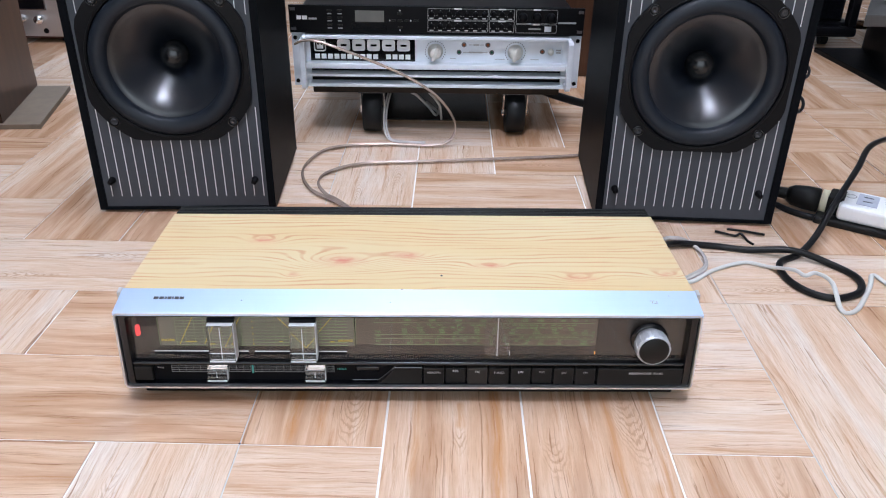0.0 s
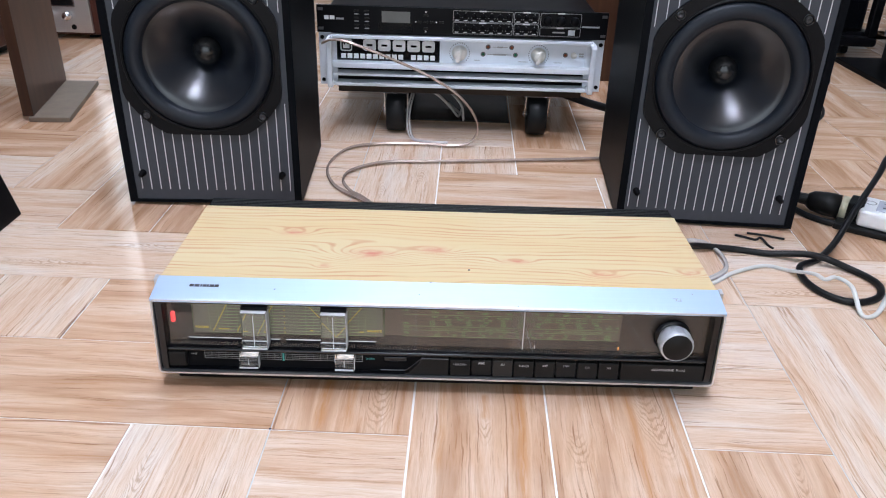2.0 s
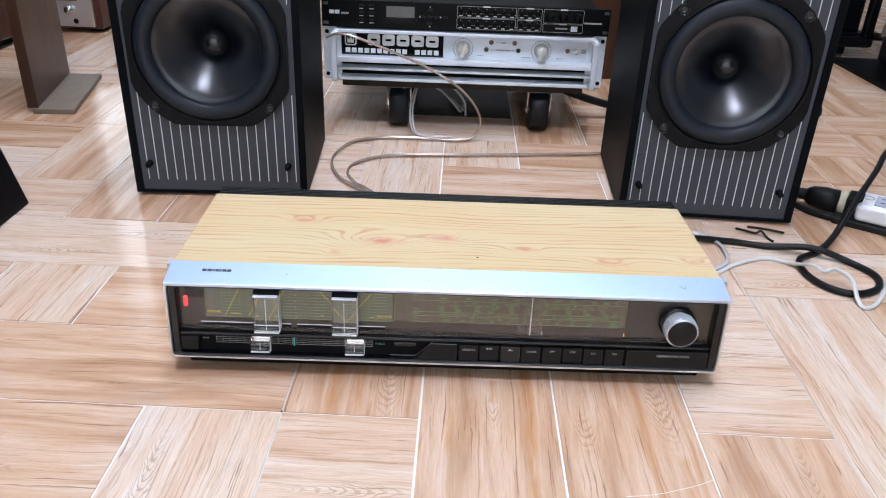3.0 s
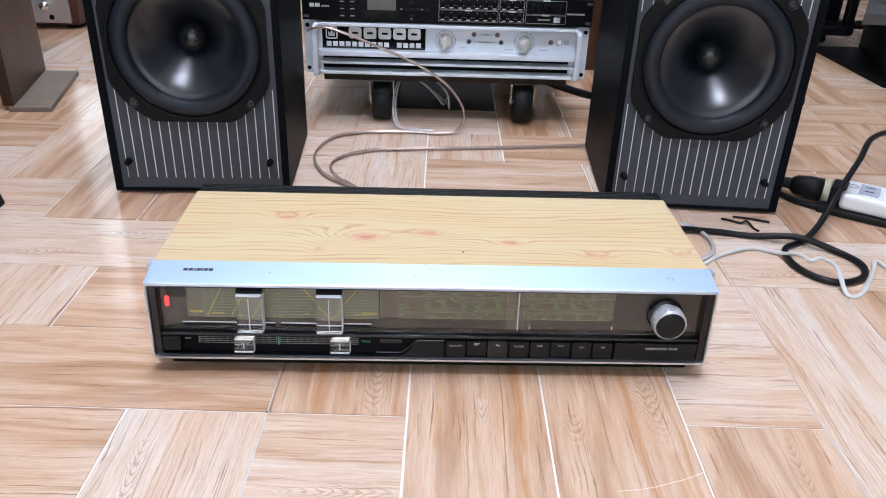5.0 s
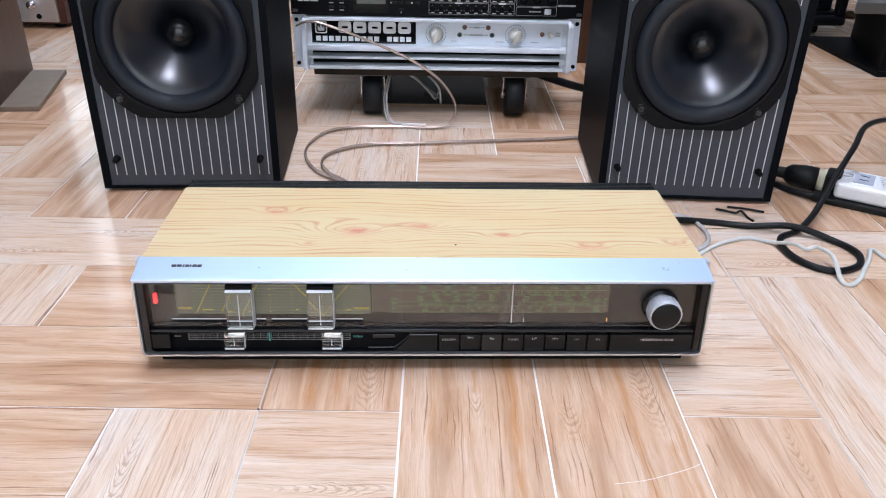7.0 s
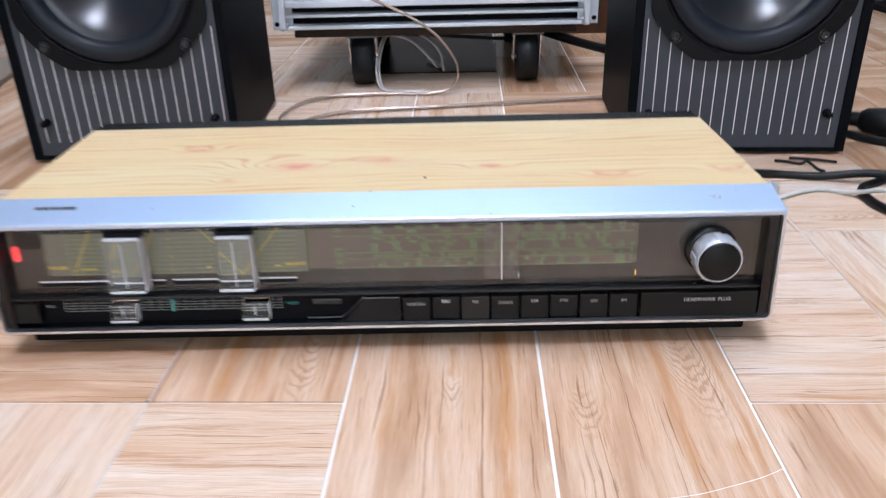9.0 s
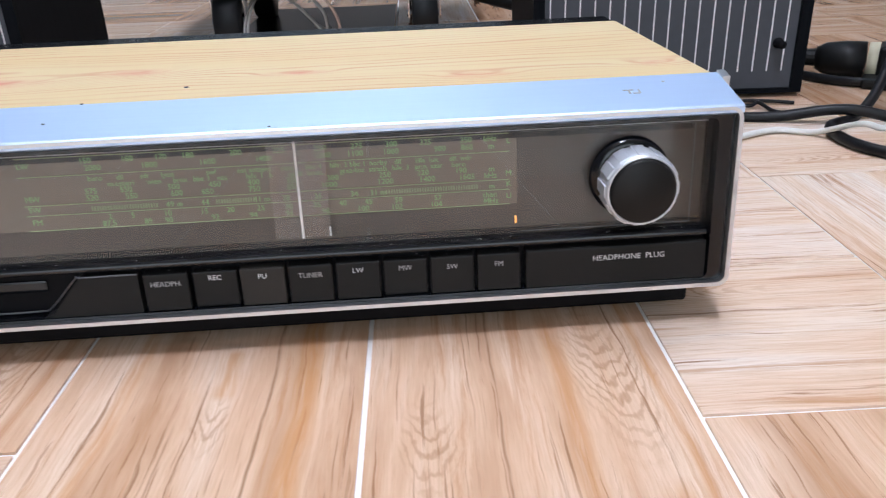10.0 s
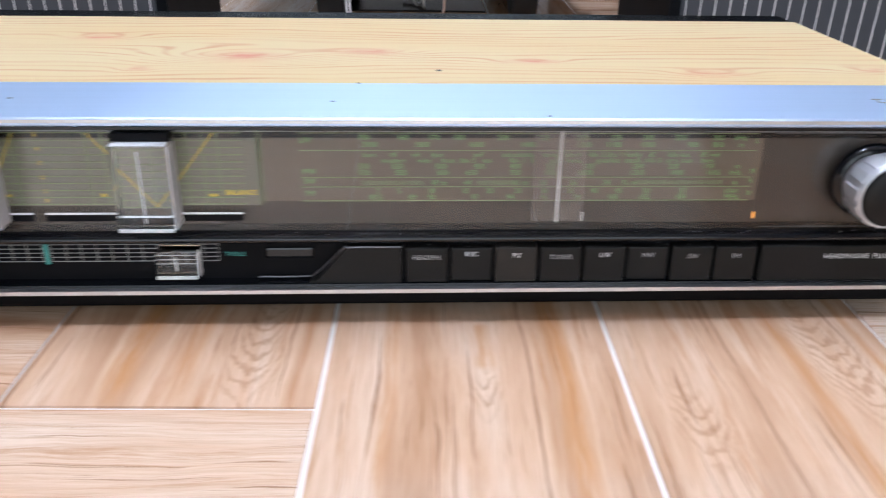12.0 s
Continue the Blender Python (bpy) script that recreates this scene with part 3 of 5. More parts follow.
# volume and balance charts
grid = [(0.0450, 0.2010, z - 0.00016, z + 0.00016) for z in np.linspace(0.0552, 0.0872, 11)]
grid += [(x - 0.00016, x + 0.00016, 0.0552, 0.0872) for x in (0.0450, 0.0535, 0.0620, 0.0705, 0.0790, 0.0875, 0.0960, 0.1045, 0.1350, 0.1420, 0.1490, 0.1560, 0.1630, 0.1700, 0.1770, 0.1840, 0.1905)]
grid += [(0.0295, 0.0298, 0.0545, 0.0895), (0.2070, 0.2073, 0.0545, 0.0895)]
ink("chart_grid", grid, GREEN_DIM, "fine green chart grid")
for xa, za, xb, zb in ((0.0475, 0.0565, 0.0630, 0.0872), (0.0700, 0.0565, 0.0855, 0.0872), (0.0900, 0.0565, 0.1055, 0.0872), (0.1360, 0.0872, 0.1635, 0.0555), (0.1635, 0.0555, 0.1890, 0.0872)):
    curve = bmesh.new()
    diagonal(curve, xa, za, xb, zb, 0.0006, D - 0.0004)
    part("chart_line", lean(curve), YELLOW_INK, radio, "slanting yellow chart line")
chart_words = part("chart_lettering", lean(lettering([("VOLUME", 0.0310, 0.0597, 0.0032, "LEFT"), ("BALANCE", 0.1922, 0.0597, 0.0031, "LEFT"), ("monophonic", 0.0530, 0.0590, 0.0020, "LEFT"), ("physio", 0.0760, 0.0590, 0.0020, "LEFT"), ("linear", 0.0960, 0.0590, 0.0020, "LEFT"),
                                        ("left", 0.1385, 0.0590, 0.0020, "LEFT"), ("right", 0.1850, 0.0590, 0.0020, "LEFT"), ("5", 0.1150, 0.0858, 0.0022, "CENTER"), ("4", 0.1150, 0.0797, 0.0022, "CENTER"), ("3", 0.1150, 0.0735, 0.0022, "CENTER"),
                                        ("2", 0.1150, 0.0670, 0.0022, "CENTER"), ("1", 0.1150, 0.0606, 0.0022, "CENTER"), ("0", 0.1150, 0.0564, 0.0022, "CENTER")], Matrix.Translation((0, D - 0.0006, 0)) @ FACE, 0.00012)), YELLOW_INK, radio, "tiny yellow lettering")

tagged(chart_words, kind="stuff")
tagged(dial_words, kind="stuff")

# tuning pointer plate
part("pointer_plate", lean(box(0.3265, 0.3500, 0.0120, 0.0128, 0.0485, 0.0895, 0.0002)), CLEAR, radio, "clear tuning pointer plate")
part("pointer", lean(box(0.3377, 0.3386, 0.0110, 0.0116, 0.0485, 0.0900)), WHITE_INK, radio, "thin white tuning pointer")
part("pointer_tick", lean(box(0.3494, 0.3499, 0.0110, 0.0116, 0.0490, 0.0530)), WHITE_INK, radio)
part("pilot_mark", lean(box(0.4283, 0.4290, 0.0130, 0.0138, 0.0490, 0.0520)), LAMP_ORANGE, radio, "tiny orange pilot mark")
part("pilot_lamp", lean(box(0.0107, 0.0143, 0.0110, 0.0150, 0.0680, 0.0780, 0.0010)), LED_RED, radio, "glowing red pilot lamp")

# slots and rails of the sliders
ink("upper_slot", [(0.0240, 0.2015, 0.0908, 0.0928)], BLACK, "", 0.0084, 0.0003)
ink("slider_rail", [(0.0265, 0.1115, 0.0538, 0.0546), (0.1170, 0.2005, 0.0538, 0.0546)], WHITE_INK, "thin white rail lines", 0.0084)
ink("slider_slot", [(0.0265, 0.1115, 0.0508, 0.0536), (0.1170, 0.2005, 0.0508, 0.0536)], BLACK, "", 0.0084)
ink("upper_rail", [(0.0240, 0.2015, 0.0903, 0.0907), (0.2015, 0.5080, 0.0903, 0.0906)], GREY_INK, "", 0.0084)
ink("lens_rim", [(0.5028, 0.5031, 0.0470, 0.0900), (0.4303, 0.5028, 0.0896, 0.0899), (0.4303, 0.5028, 0.0468, 0.0471)], TABLE_GREY, "thin pale edge of the lens", 0.0085, 0.0002)
part("ledge", lean(box(0.0060, 0.5110, 0.0045, 0.0200, 0.0412, 0.0448, 0.0016, 4)), GLOSS_BLACK, radio, "glossy black ledge under the lens")


def slider(x, z0, z1, w, name, label, y0=-0.0040, y1=0.0070):
    """A block of clear acrylic with sanded top and foot; a pale plate paints the right flank's reflection."""
    s = part(name, lean(box(x - w / 2, x + w / 2, y0, y1, z0, z1, 0.0005)), ACRYLIC, radio, label)
    s.visible_shadow = False
    part("centre_line", lean(box(x - 0.00025, x + 0.00025, y0 - 0.0003, y0 - 0.0001, z0 + 0.004, z1 - 0.002)), WHITE_INK, s)
    part("foot_edge", lean(box(x - w / 2 + 0.0003, x + w / 2 - 0.0003, y0 - 0.0010, y0 - 0.0001, z0 + 0.0002, z0 + 0.0016, 0.0002)), PALE_EDGE, s)
    if z1 > 0.05:
        part("top_edge", lean(box(x - w / 2 + 0.0003, x + w / 2 - 0.0003, y0 + 0.0004, y1 - 0.0004, z1 + 0.0001, z1 + 0.0004)), PALE_EDGE, s, "pale sanded top face")
    # reflected brightness of the right side, put on as a pale plate
    xs = x + w / 2 + 0.0003
    part("flank", lean(box(xs - 0.0002, xs + 0.0002, y0 + 0.0006, y1 - 0.0004 if z1 > 0.05 else y0 + 0.0050, z0 + 0.0008, z1 - 0.0008)), PALE_EDGE, s, "pale plate for the bright reflection on the flank")
    return s


for sx in (0.0907, 0.1630):
    s = slider(sx, 0.0510, 0.0878, 0.0232, "slider_knob", "clear acrylic slider knob")
    part("cap", lean(box(sx - 0.0118, sx + 0.0118, 0.0006, 0.0080, 0.0884, 0.0918, 0.0004)), BLACK, s, "black slider cap")
for sx in (0.0825, 0.1717):
    slider(sx, 0.0272, 0.0396, 0.0180, "tone_knob", "small clear acrylic tone knob", 0.0002, 0.0092)

# lower panel
part("lower_panel", lean(prism([(0.0060, 0.0222), (0.0060, 0.0412), (0.5110, 0.0412), (0.5110, 0.0222)], 0.0100, 0.0200)), BLACK, radio)
part("tone_slot", lean(box(0.0250, 0.2020, 0.0096, 0.0099, 0.0412 - 0.0016, 0.0411)), GLOSS_BLACK, radio)
part("power_button", lean(box(0.0066, 0.0232, 0.0040, 0.0098, 0.0255, 0.0400, 0.0008)), BUTTON, radio, "square black power button")
tg = [(0.0390, 0.1115, z - 0.00012, z + 0.00012) for z in np.linspace(0.0312, 0.0392, 5)] + [(0.1150, 0.1880, z - 0.00012, z + 0.00012) for z in np.linspace(0.0312, 0.0392, 5)]
tg += [(x - 0.00012, x + 0.00012, 0.0312, 0.0392) for x in list(np.linspace(0.0390, 0.1115, 12)) + list(np.linspace(0.1150, 0.1880, 12))]
ink("tone_grid", tg, GREY_INK, "fine grey tone scale grid", 0.0098)
ink("tone_mark", [(0.1124, 0.1141, 0.0300, 0.0398)], TEAL_INK, "", 0.0096)
part("tone_lettering", lean(lettering([("TREBLE", 0.1905, 0.0335, 0.0028, "LEFT")], Matrix.Translation((0, 0.0096, 0)) @ FACE)), TEAL_INK, radio, "teal lettering")
part("bass_lettering", lean(lettering([("BASS", 0.0262, 0.0345, 0.0026, "LEFT")], Matrix.Translation((0, 0.0096, 0)) @ FACE)), GREY_INK, radio)
part("badge", lean(box(0.2085, 0.2300, 0.0090, 0.0098, 0.0325, 0.0375, 0.0010)), GLOSS_BLACK, radio, "small sunken black badge")
ramp = prism([(0.2275, 0.0222), (0.2320, 0.0240), (0.2445, 0.0385), (0.2460, 0.0393), (0.2690, 0.0393), (0.2690, 0.0222)], 0.0045, 0.0100)
part("blank_panel", lean(ramp), BUTTON, radio, "black blank panel with a slanted end")
rim = sweep([(0.2050, 0.0080, 0.0240), (0.2250, 0.0080, 0.0241), (0.2310, 0.0070, 0.0262), (0.2435, 0.0050, 0.0390), (0.2460, 0.0048, 0.0396), (0.2690, 0.0048, 0.0396)], 0.0004, 6, 6)
part("panel_rim", lean(rim), STEEL, radio, "thin shining rim of the panel")
words = ("HEADPH.", "REC", "PU", "TUNER", "LW", "MW", "SW", "FM")
pitch = (0.4300 - 0.2703) / 8
for k, word in enumerate(words):
    x0 = 0.2703 + k * pitch
    sunk = 0.0014 if k in (1, 5) else 0.0
    b = part("push_button", lean(box(x0 + 0.0007, x0 + pitch - 0.0007, 0.0040 + sunk, 0.0100, 0.0226, 0.0392 - sunk * 0.5, 0.0006)), BUTTON_GREY if k == 2 else BUTTON, radio, "faded grey-black push button" if k == 2 else "black push button")
    part("button_word", lean(lettering([(word, x0 + pitch / 2, 0.0338 + (0.0009 if k in (1, 2, 4) else 0.0), 0.0032, "CENTER")], Matrix.Translation((0, 0.0038 + sunk, 0)) @ FACE)), WHITE_INK if k in (1, 2, 4) else GREY_INK, b)
plug = part("headphone_flap", lean(box(0.4315, 0.5100, 0.0036, 0.0100, 0.0222, 0.0397, 0.0008)), BUTTON, radio, "long black headphone socket flap")
part("flap_words", lean(lettering([("HEADPHONE  PLUG", 0.4760, 0.0335, 0.0035, "CENTER")], Matrix.Translation((0, 0.0034, 0)) @ FACE)), WHITE_INK, plug)

# dust on the ledge and the keys
fleck = random.Random(3)
for k in range(34):
    x, w, a = fleck.uniform(0.21, 0.51), fleck.uniform(0.0003, 0.0008), fleck.uniform(-60, 60)
    on_ledge = k % 3 > 0
    z, y = (0.0449, fleck.uniform(0.0062, 0.0085)) if on_ledge else (0.0394, fleck.uniform(0.0052, 0.0090))
    bit = join(bmesh.new(), box(-w / 2, w / 2, -0.00009, 0.00009, -0.00003, 0.00006), Matrix.Translation((x, y, z)) @ Matrix.Rotation(radians(a), 4, "Z"))
    part("dust_fleck", lean(bit), GREY_INK, radio)

# tuning knob
KX, KZ = 0.4757, 0.0690
knob = part("tuning_knob", lathe([(0.0115, -0.004), (0.0135, 0.000), (0.0146, 0.0035), (0.0149, 0.010), (0.0148, 0.0150), (0.0143, 0.0160), (0.0136, 0.0162), (0.0134, 0.0154)], 64, aim_y(KX, 0.0075, KZ)), KNOB_RING, radio, "ribbed silver tuning knob", True)
part("knob_face", lathe([(0.0135, 0.0145), (0.0132, 0.0168), (0.0122, 0.0176), (0.0, 0.0178)], 48, aim_y(KX, 0.0075, KZ)), BUTTON, knob, "matt black knob face", True)
for k in range(12):
    a = 2 * math.pi * k / 12
    m = aim_y(KX, 0.0075, KZ) @ Matrix.Rotation(a, 4, "Z") @ Matrix.Translation((0.0148, 0, 0.0090))
    part("knob_rib", join(bmesh.new(), box(-0.0005, 0.0005, -0.0025, 0.0025, -0.0055, 0.0055, 0.0003), m), KNOB_RING, knob)
part("knob_collar", lathe([(0.0168, 0.0), (0.0168, 0.0025), (0.0135, 0.0035)], 48, aim_y(KX, 0.0088 + (KZ - 0.02) * 0.065, KZ)), GLOSS_BLACK, radio, "black knob collar", True)

# marks and wear on the silver strip
def on_strip(x0, x1, y0, y1, mat, name, label=""):
    bm = box(x0, x1, y0, y1, 0, 0.00025)
    for v in bm.verts:
        v.co.z += 0.0984 + (v.co.y - 0.0065) * (0.0062 / 0.03)
    return part(name, bm, mat, radio, label)


for k, w in enumerate((0.0034, 0.0036, 0.0014, 0.0028, 0.0014, 0.0034, 0.0032)):
    x = 0.0290 + 1.2 * (0, 0.0040, 0.0082, 0.0102, 0.0134, 0.0154, 0.0192)[k]
    on_strip(x, x + 1.2 * w, 0.0226, 0.0258, DARK_INK, "brand_block", "small dark brand block")
for x0, x1, y0, y1 in ((0.4745, 0.4790, 0.0228, 0.0234), (0.4765, 0.4772, 0.0200, 0.0230), (0.4780, 0.4812, 0.0198, 0.0205), (0.4808, 0.4814, 0.0200, 0.0232)):
    on_strip(x0, x1, y0 + 0.0001, y1 - 0.0001, GREY_INK, "emblem_mark")
for x, y in ((0.2500, 0.0368), (0.3300, 0.0080), (0.2400, 0.0200), (0.1070, 0.0220), (0.4930, 0.0300)):
    on_strip(x, x + 0.0012, y - 0.0006, y, DARK_INK if x < 0.4 else GREY_INK, "chip")
part("spot", lathe([(0.0012, 0.0), (0.0009, 0.0004), (0.0, 0.0005)], 10, Matrix.Translation((0.2870, 0.0640, 0.1035))), DARK_INK, radio)


# ---- loudspeakers ----
SW, SD, SH = 0.2425, 0.235, 0.46
DX, DZ = 0.1205, 0.2105


def loudspeaker(m, label, near_edge, far_edge):
    s = thing("loudspeaker", m, label, "loudspeaker", "pair of bookshelf loudspeakers")
    T = 0.016
    for name, dims in (("side_panel", (0, T, 0.004, SD, 0.004, SH)), ("side_panel", (SW - T, SW, 0.004, SD, 0.004, SH)), ("bottom_panel", (T, SW - T, 0.004, SD, 0.004, 0.004 + T)), ("top_panel", (T, SW - T, 0.004, SD, SH - T, SH)), ("back_panel", (T, SW - T, SD - T, SD, 0.004 + T, SH - T))):
        part(name, box(*dims, 0.0008), CABINET, s, "black ash veneer panel")
    edge = ring_frame([(SW, SH), (0, SH), (0, 0.004), (SW, 0.004)], [(SW - 0.010, SH - 0.010), (0.010, SH - 0.010), (0.010, 0.008), (SW - 0.010, 0.008)], -0.002, 0.0045)
    part("front_edge", edge, CABINET, s)
    hole, rim_out = [], []
    hw, lo, hi = (SW - 0.0204) / 2, 0.0082 - DZ, SH - 0.0102 - DZ
    for k in range(96):
        t = 2 * math.pi * k / 96
        ct, st = math.cos(t), math.sin(t)
        reach = min((hw + (SW / 2 - DX) * (1 if ct > 0 else -1)) / max(abs(ct), 1e-6), (hi if st > 0 else -lo) / max(abs(st), 1e-6))
        hole.append((DX + 0.0990 * ct, DZ + 0.0990 * st))
        rim_out.append((DX + reach * ct, DZ + reach * st))
    for cx, cz in ((0.0102, 0.0082), (SW - 0.0102, 0.0082), (0.0102, SH - 0.0102), (SW - 0.0102, SH - 0.0102)):
        k = min(range(96), key=lambda q: abs(rim_out[q][0] - cx) + abs(rim_out[q][1] - cz))
        rim_out[k] = (cx, cz)
    part("baffle", ring_frame(rim_out, hole, 0.0006, 0.0042), BAFFLE, s, "charcoal grey baffle")
    for k in range(17):
        x = near_edge + k * (SW - near_edge - far_edge) / 16
        gap = max(math.sqrt(max(0.1005 ** 2 - (x - DX) ** 2, 0.0)), 0.060)
        part("pinstripe", box(x - 0.0005, x + 0.0005, 0.0001, 0.0006, 0.0235, DZ - gap), PINSTRIPE, s)
        part("pinstripe", box(x - 0.0005, x + 0.0005, 0.0001, 0.0006, DZ + gap, SH - 0.022), PINSTRIPE, s)
    for fx, fy in ((0.03, 0.03), (SW - 0.03, 0.03), (0.03, SD - 0.03), (SW - 0.03, SD - 0.03)):
        part("foot", lathe([(0.0, 0.0), (0.009, 0.0), (0.009, 0.0045), (0.0, 0.0045)], 16, Matrix.Translation((fx, fy, 0))), BLACK, s)
    # woofer
    a, b, c = 0.1045, 0.056, 0.1035
    outline = []
    for k in range(64):
        t = 2 * math.pi * k / 64
        r = 0.1155
        outline.append((max(-a, min(a, r * math.cos(t))), max(-c, min(c, r * math.sin(t)))))
    inner_r = [(0.0985 * math.cos(2 * math.pi * k / 64), 0.0985 * math.sin(2 * math.pi * k / 64)) for k in range(64)]
    fr = ring_frame([(DX + p, DZ + q) for p, q in outline], [(DX + p, DZ + q) for p, q in inner_r], -0.0060, 0.0005)
    w = part("woofer", fr, FRAME_BLACK, s, "black eight-inch woofer frame")
    at = aim_y(DX, 0, DZ)
    part("trim_ring", lathe([(0.0995, 0.0055), (0.0990, 0.0075), (0.0970, 0.0078), (0.0955, 0.0060), (0.0955, 0.0020)], 72, at), FRAME_BLACK, w, "", True)
    sur = [(0.0960, 0.0030)] + [(0.0845 + 0.0110 * math.cos(t), 0.0030 + 0.0085 * math.sin(t)) for t in np.linspace(0, math.pi, 12)] + [(0.0725, 0.0020)]
    part("surround", lathe(sur, 72, at), RUBBER, w, "soft black rubber surround", True)
    cone = [(0.0735, 0.0025), (0.0715, 0.0010)] + [(0.0715 - 0.0545 * u, 0.0010 - 0.0500 * u ** 1.34) for u in np.linspace(0.05, 1, 16)]
    part("cone", lathe(cone, 72, at), CONE, w, "glossy black polypropylene cone", True)
    dome = [(0.0178, -0.0505), (0.0178, -0.0368), (0.0172, -0.0360)] + [(0.0167 * math.cos(t), -0.0364 + 0.0125 * math.sin(t)) for t in np.linspace(0.05, math.pi / 2, 12)]
    part("dust_cap", lathe(dome, 48, at), DUST, w, "shiny domed dust cap", True)
    for sx in (-1, 1):
        for sz in (-1, 1):
            p = aim_y(DX + sx * 0.0772, -0.0060, DZ + sz * 0.0772)
            sc = part("screw", lathe([(0.0072, -0.0002), (0.0070, 0.0012), (0.0056, 0.0012), (0.0052, -0.0001)], 20, p), GLOSS_BLACK, w, "", True)
            part("screw_head", lathe([(0.0046, 0.0), (0.0042, 0.0016), (0.0022, 0.0018), (0.0018, 0.0004), (0.0, 0.0004)], 16, p), SCREW, sc, "small dark steel screw head", True)
    # tweeter above the view
    part("tweeter", lathe([(0.052, 0.0), (0.052, 0.004), (0.045, 0.005), (0.020, -0.002), (0.0, 0.0)], 48, aim_y(DX, 0.0005, 0.385)), FRAME_BLACK, s, "", True)
    for px in (0.0235, SW - 0.0255):
        for pz in (0.0480, SH - 0.05):
            part("grille_peg", lathe([(0.0048, 0.0), (0.0046, 0.0022), (0.0036, 0.0026), (0.0036, 0.0110), (0.0, 0.0114)], 16, aim_y(px, 0.0004, pz)), BLACK, s, "", True)
    return s


loudspeaker(pose(-0.307, 0.460, 0, 0, 0, 3.5), "black bookshelf loudspeaker with pinstriped grey baffle and large woofer", 0.0195, 0.0155)
loudspeaker(pose(0.3805, 0.4665, 0, 0, 0, -2.5), "black bookshelf loudspeaker with pinstriped grey baffle and large woofer", 0.0150, 0.0195)


# ---- rack equipment on its dolly ----
RACK = pose(-0.089, 0.776, 0, 0, 0, 1.2)
RW = 0.4826
dolly = thing("dolly", RACK, "low wooden dolly on four black rubber casters", "dolly")
part("deck", box(0.030, RW - 0.030, 0.012, 0.400, 0.0775, 0.0885, 0.002), DOLLY, dolly)


def caster(x, y):
    c = part("caster", box(x - 0.024, x + 0.024, y - 0.022, y + 0.022, 0.0735, 0.0773, 0.001), STEEL, dolly, "swivel caster with a black rubber wheel")
    for sx in (-0.0215, 0.0195):
        part("fork", prism([(y - 0.016, 0.0733), (y + 0.016, 0.0733), (y + 0.010, 0.0330), (y - 0.006, 0.0300)], x + sx, x + sx + 0.002, "yz"), CHROME, c)
    part("wheel", lathe([(0.010, -0.0165), (0.034, -0.0165), (0.0362, -0.0145), (0.0368, 0.0), (0.0362, 0.0145), (0.034, 0.0165), (0.010, 0.0165)], 40, Matrix.Translation((x, y, 0.0368)) @ Matrix.Rotation(math.pi / 2, 4, "Y")), TYRE, c, "black rubber wheel", True)
    part("axle", lathe([(0.0, -0.0235), (0.0045, -0.0235), (0.0045, 0.0235), (0.0, 0.0235)], 12, Matrix.Translation((x, y, 0.0368)) @ Matrix.Rotation(math.pi / 2, 4, "Y")), STEEL, c)


for cx in (0.129, 0.381):
    for cy in (0.044, 0.345):
        caster(cx, cy)

amp = thing("power_amplifier", RACK, "silver-grey rack power amplifier with handles and two knobs on the dolly", "amplifier")
AZ0, AZ1 = 0.0905, 0.1790
part("case", box(0.024, RW - 0.024, 0.030, 0.395, AZ0, AZ1, 0.002), RACK_BLACK, amp)
part("face_plate", box(0.026, RW - 0.026, 0.012, 0.0300, 0.1285, 0.1720, 0.001), AMP_PAINT, amp, "silver-grey control panel")
part("grille", box(0.026, RW - 0.026, 0.024, 0.0300, 0.0915, 0.1280), AMP_DARK, amp, "dark vent grille")
for z0, z1, y in ((0.1725, 0.1785, -0.004), (0.1235, 0.1325, -0.006), (0.1085, 0.1130, 0.000), (0.0910, 0.0965, 0.000)):
    part("bar", box(0.020, RW - 0.020, y, 0.0300, z0, z1, 0.0015), AMP_PAINT, amp, "silver-grey front bar")
for sx in (0, 1):
    x0 = 0.0 if sx == 0 else RW - 0.030
    ear = part("rack_ear", box(x0, x0 + 0.030, 0.0100, 0.0140, AZ0, AZ1, 0.0008), AMP_PAINT, amp)
    hx = 0.0215 if sx == 0 else RW - 0.0215
    z0, z1 = AZ0 + 0.003, AZ1 - 0.003
    strap = [(0.0100, z0), (-0.0215, z0), (-0.0260, z0 + 0.0045), (-0.0260, z1 - 0.0045), (-0.0215, z1), (0.0100, z1), (0.0100, z1 - 0.0075), (-0.0175, z1 - 0.0075), (-0.0175, z0 + 0.0075), (0.0100, z0 + 0.0075)]
    part("handle", prism(strap, hx - 0.0042, hx + 0.0042, "yz", 0.0012), AMP_PAINT, amp, "flat bent silver-grey metal handle")
    for z in (AZ0 + 0.008, AZ1 - 0.008):
        ex = 0.006 if sx == 0 else RW - 0.006
        part("rack_hole", lathe([(0.0, 0.0), (0.0035, 0.0), (0.0035, 0.0008), (0.0, 0.0008)], 14, aim_y(ex, 0.0100, z)), BLACK, ear)
badge = part("name_badge", box(0.029, 0.2050, 0.0110, 0.0122, 0.1330, 0.1712), GLOSS_BLACK, amp, "black badge with pale shapes")
part("emblem", ring_frame(rounded(0.036, 0.056, 0.1485, 0.1690, 0.004), rounded(0.038, 0.054, 0.1505, 0.1670, 0.003), 0.0104, 0.0109), WHITE_INK, badge)
part("emblem_bar", prism([(0.0405, 0.1530), (0.0405, 0.1620), (0.0432, 0.1580), (0.0460, 0.1640), (0.0488, 0.1580), (0.0515, 0.1620), (0.0515, 0.1530)], 0.0104, 0.0109), WHITE_INK, badge)
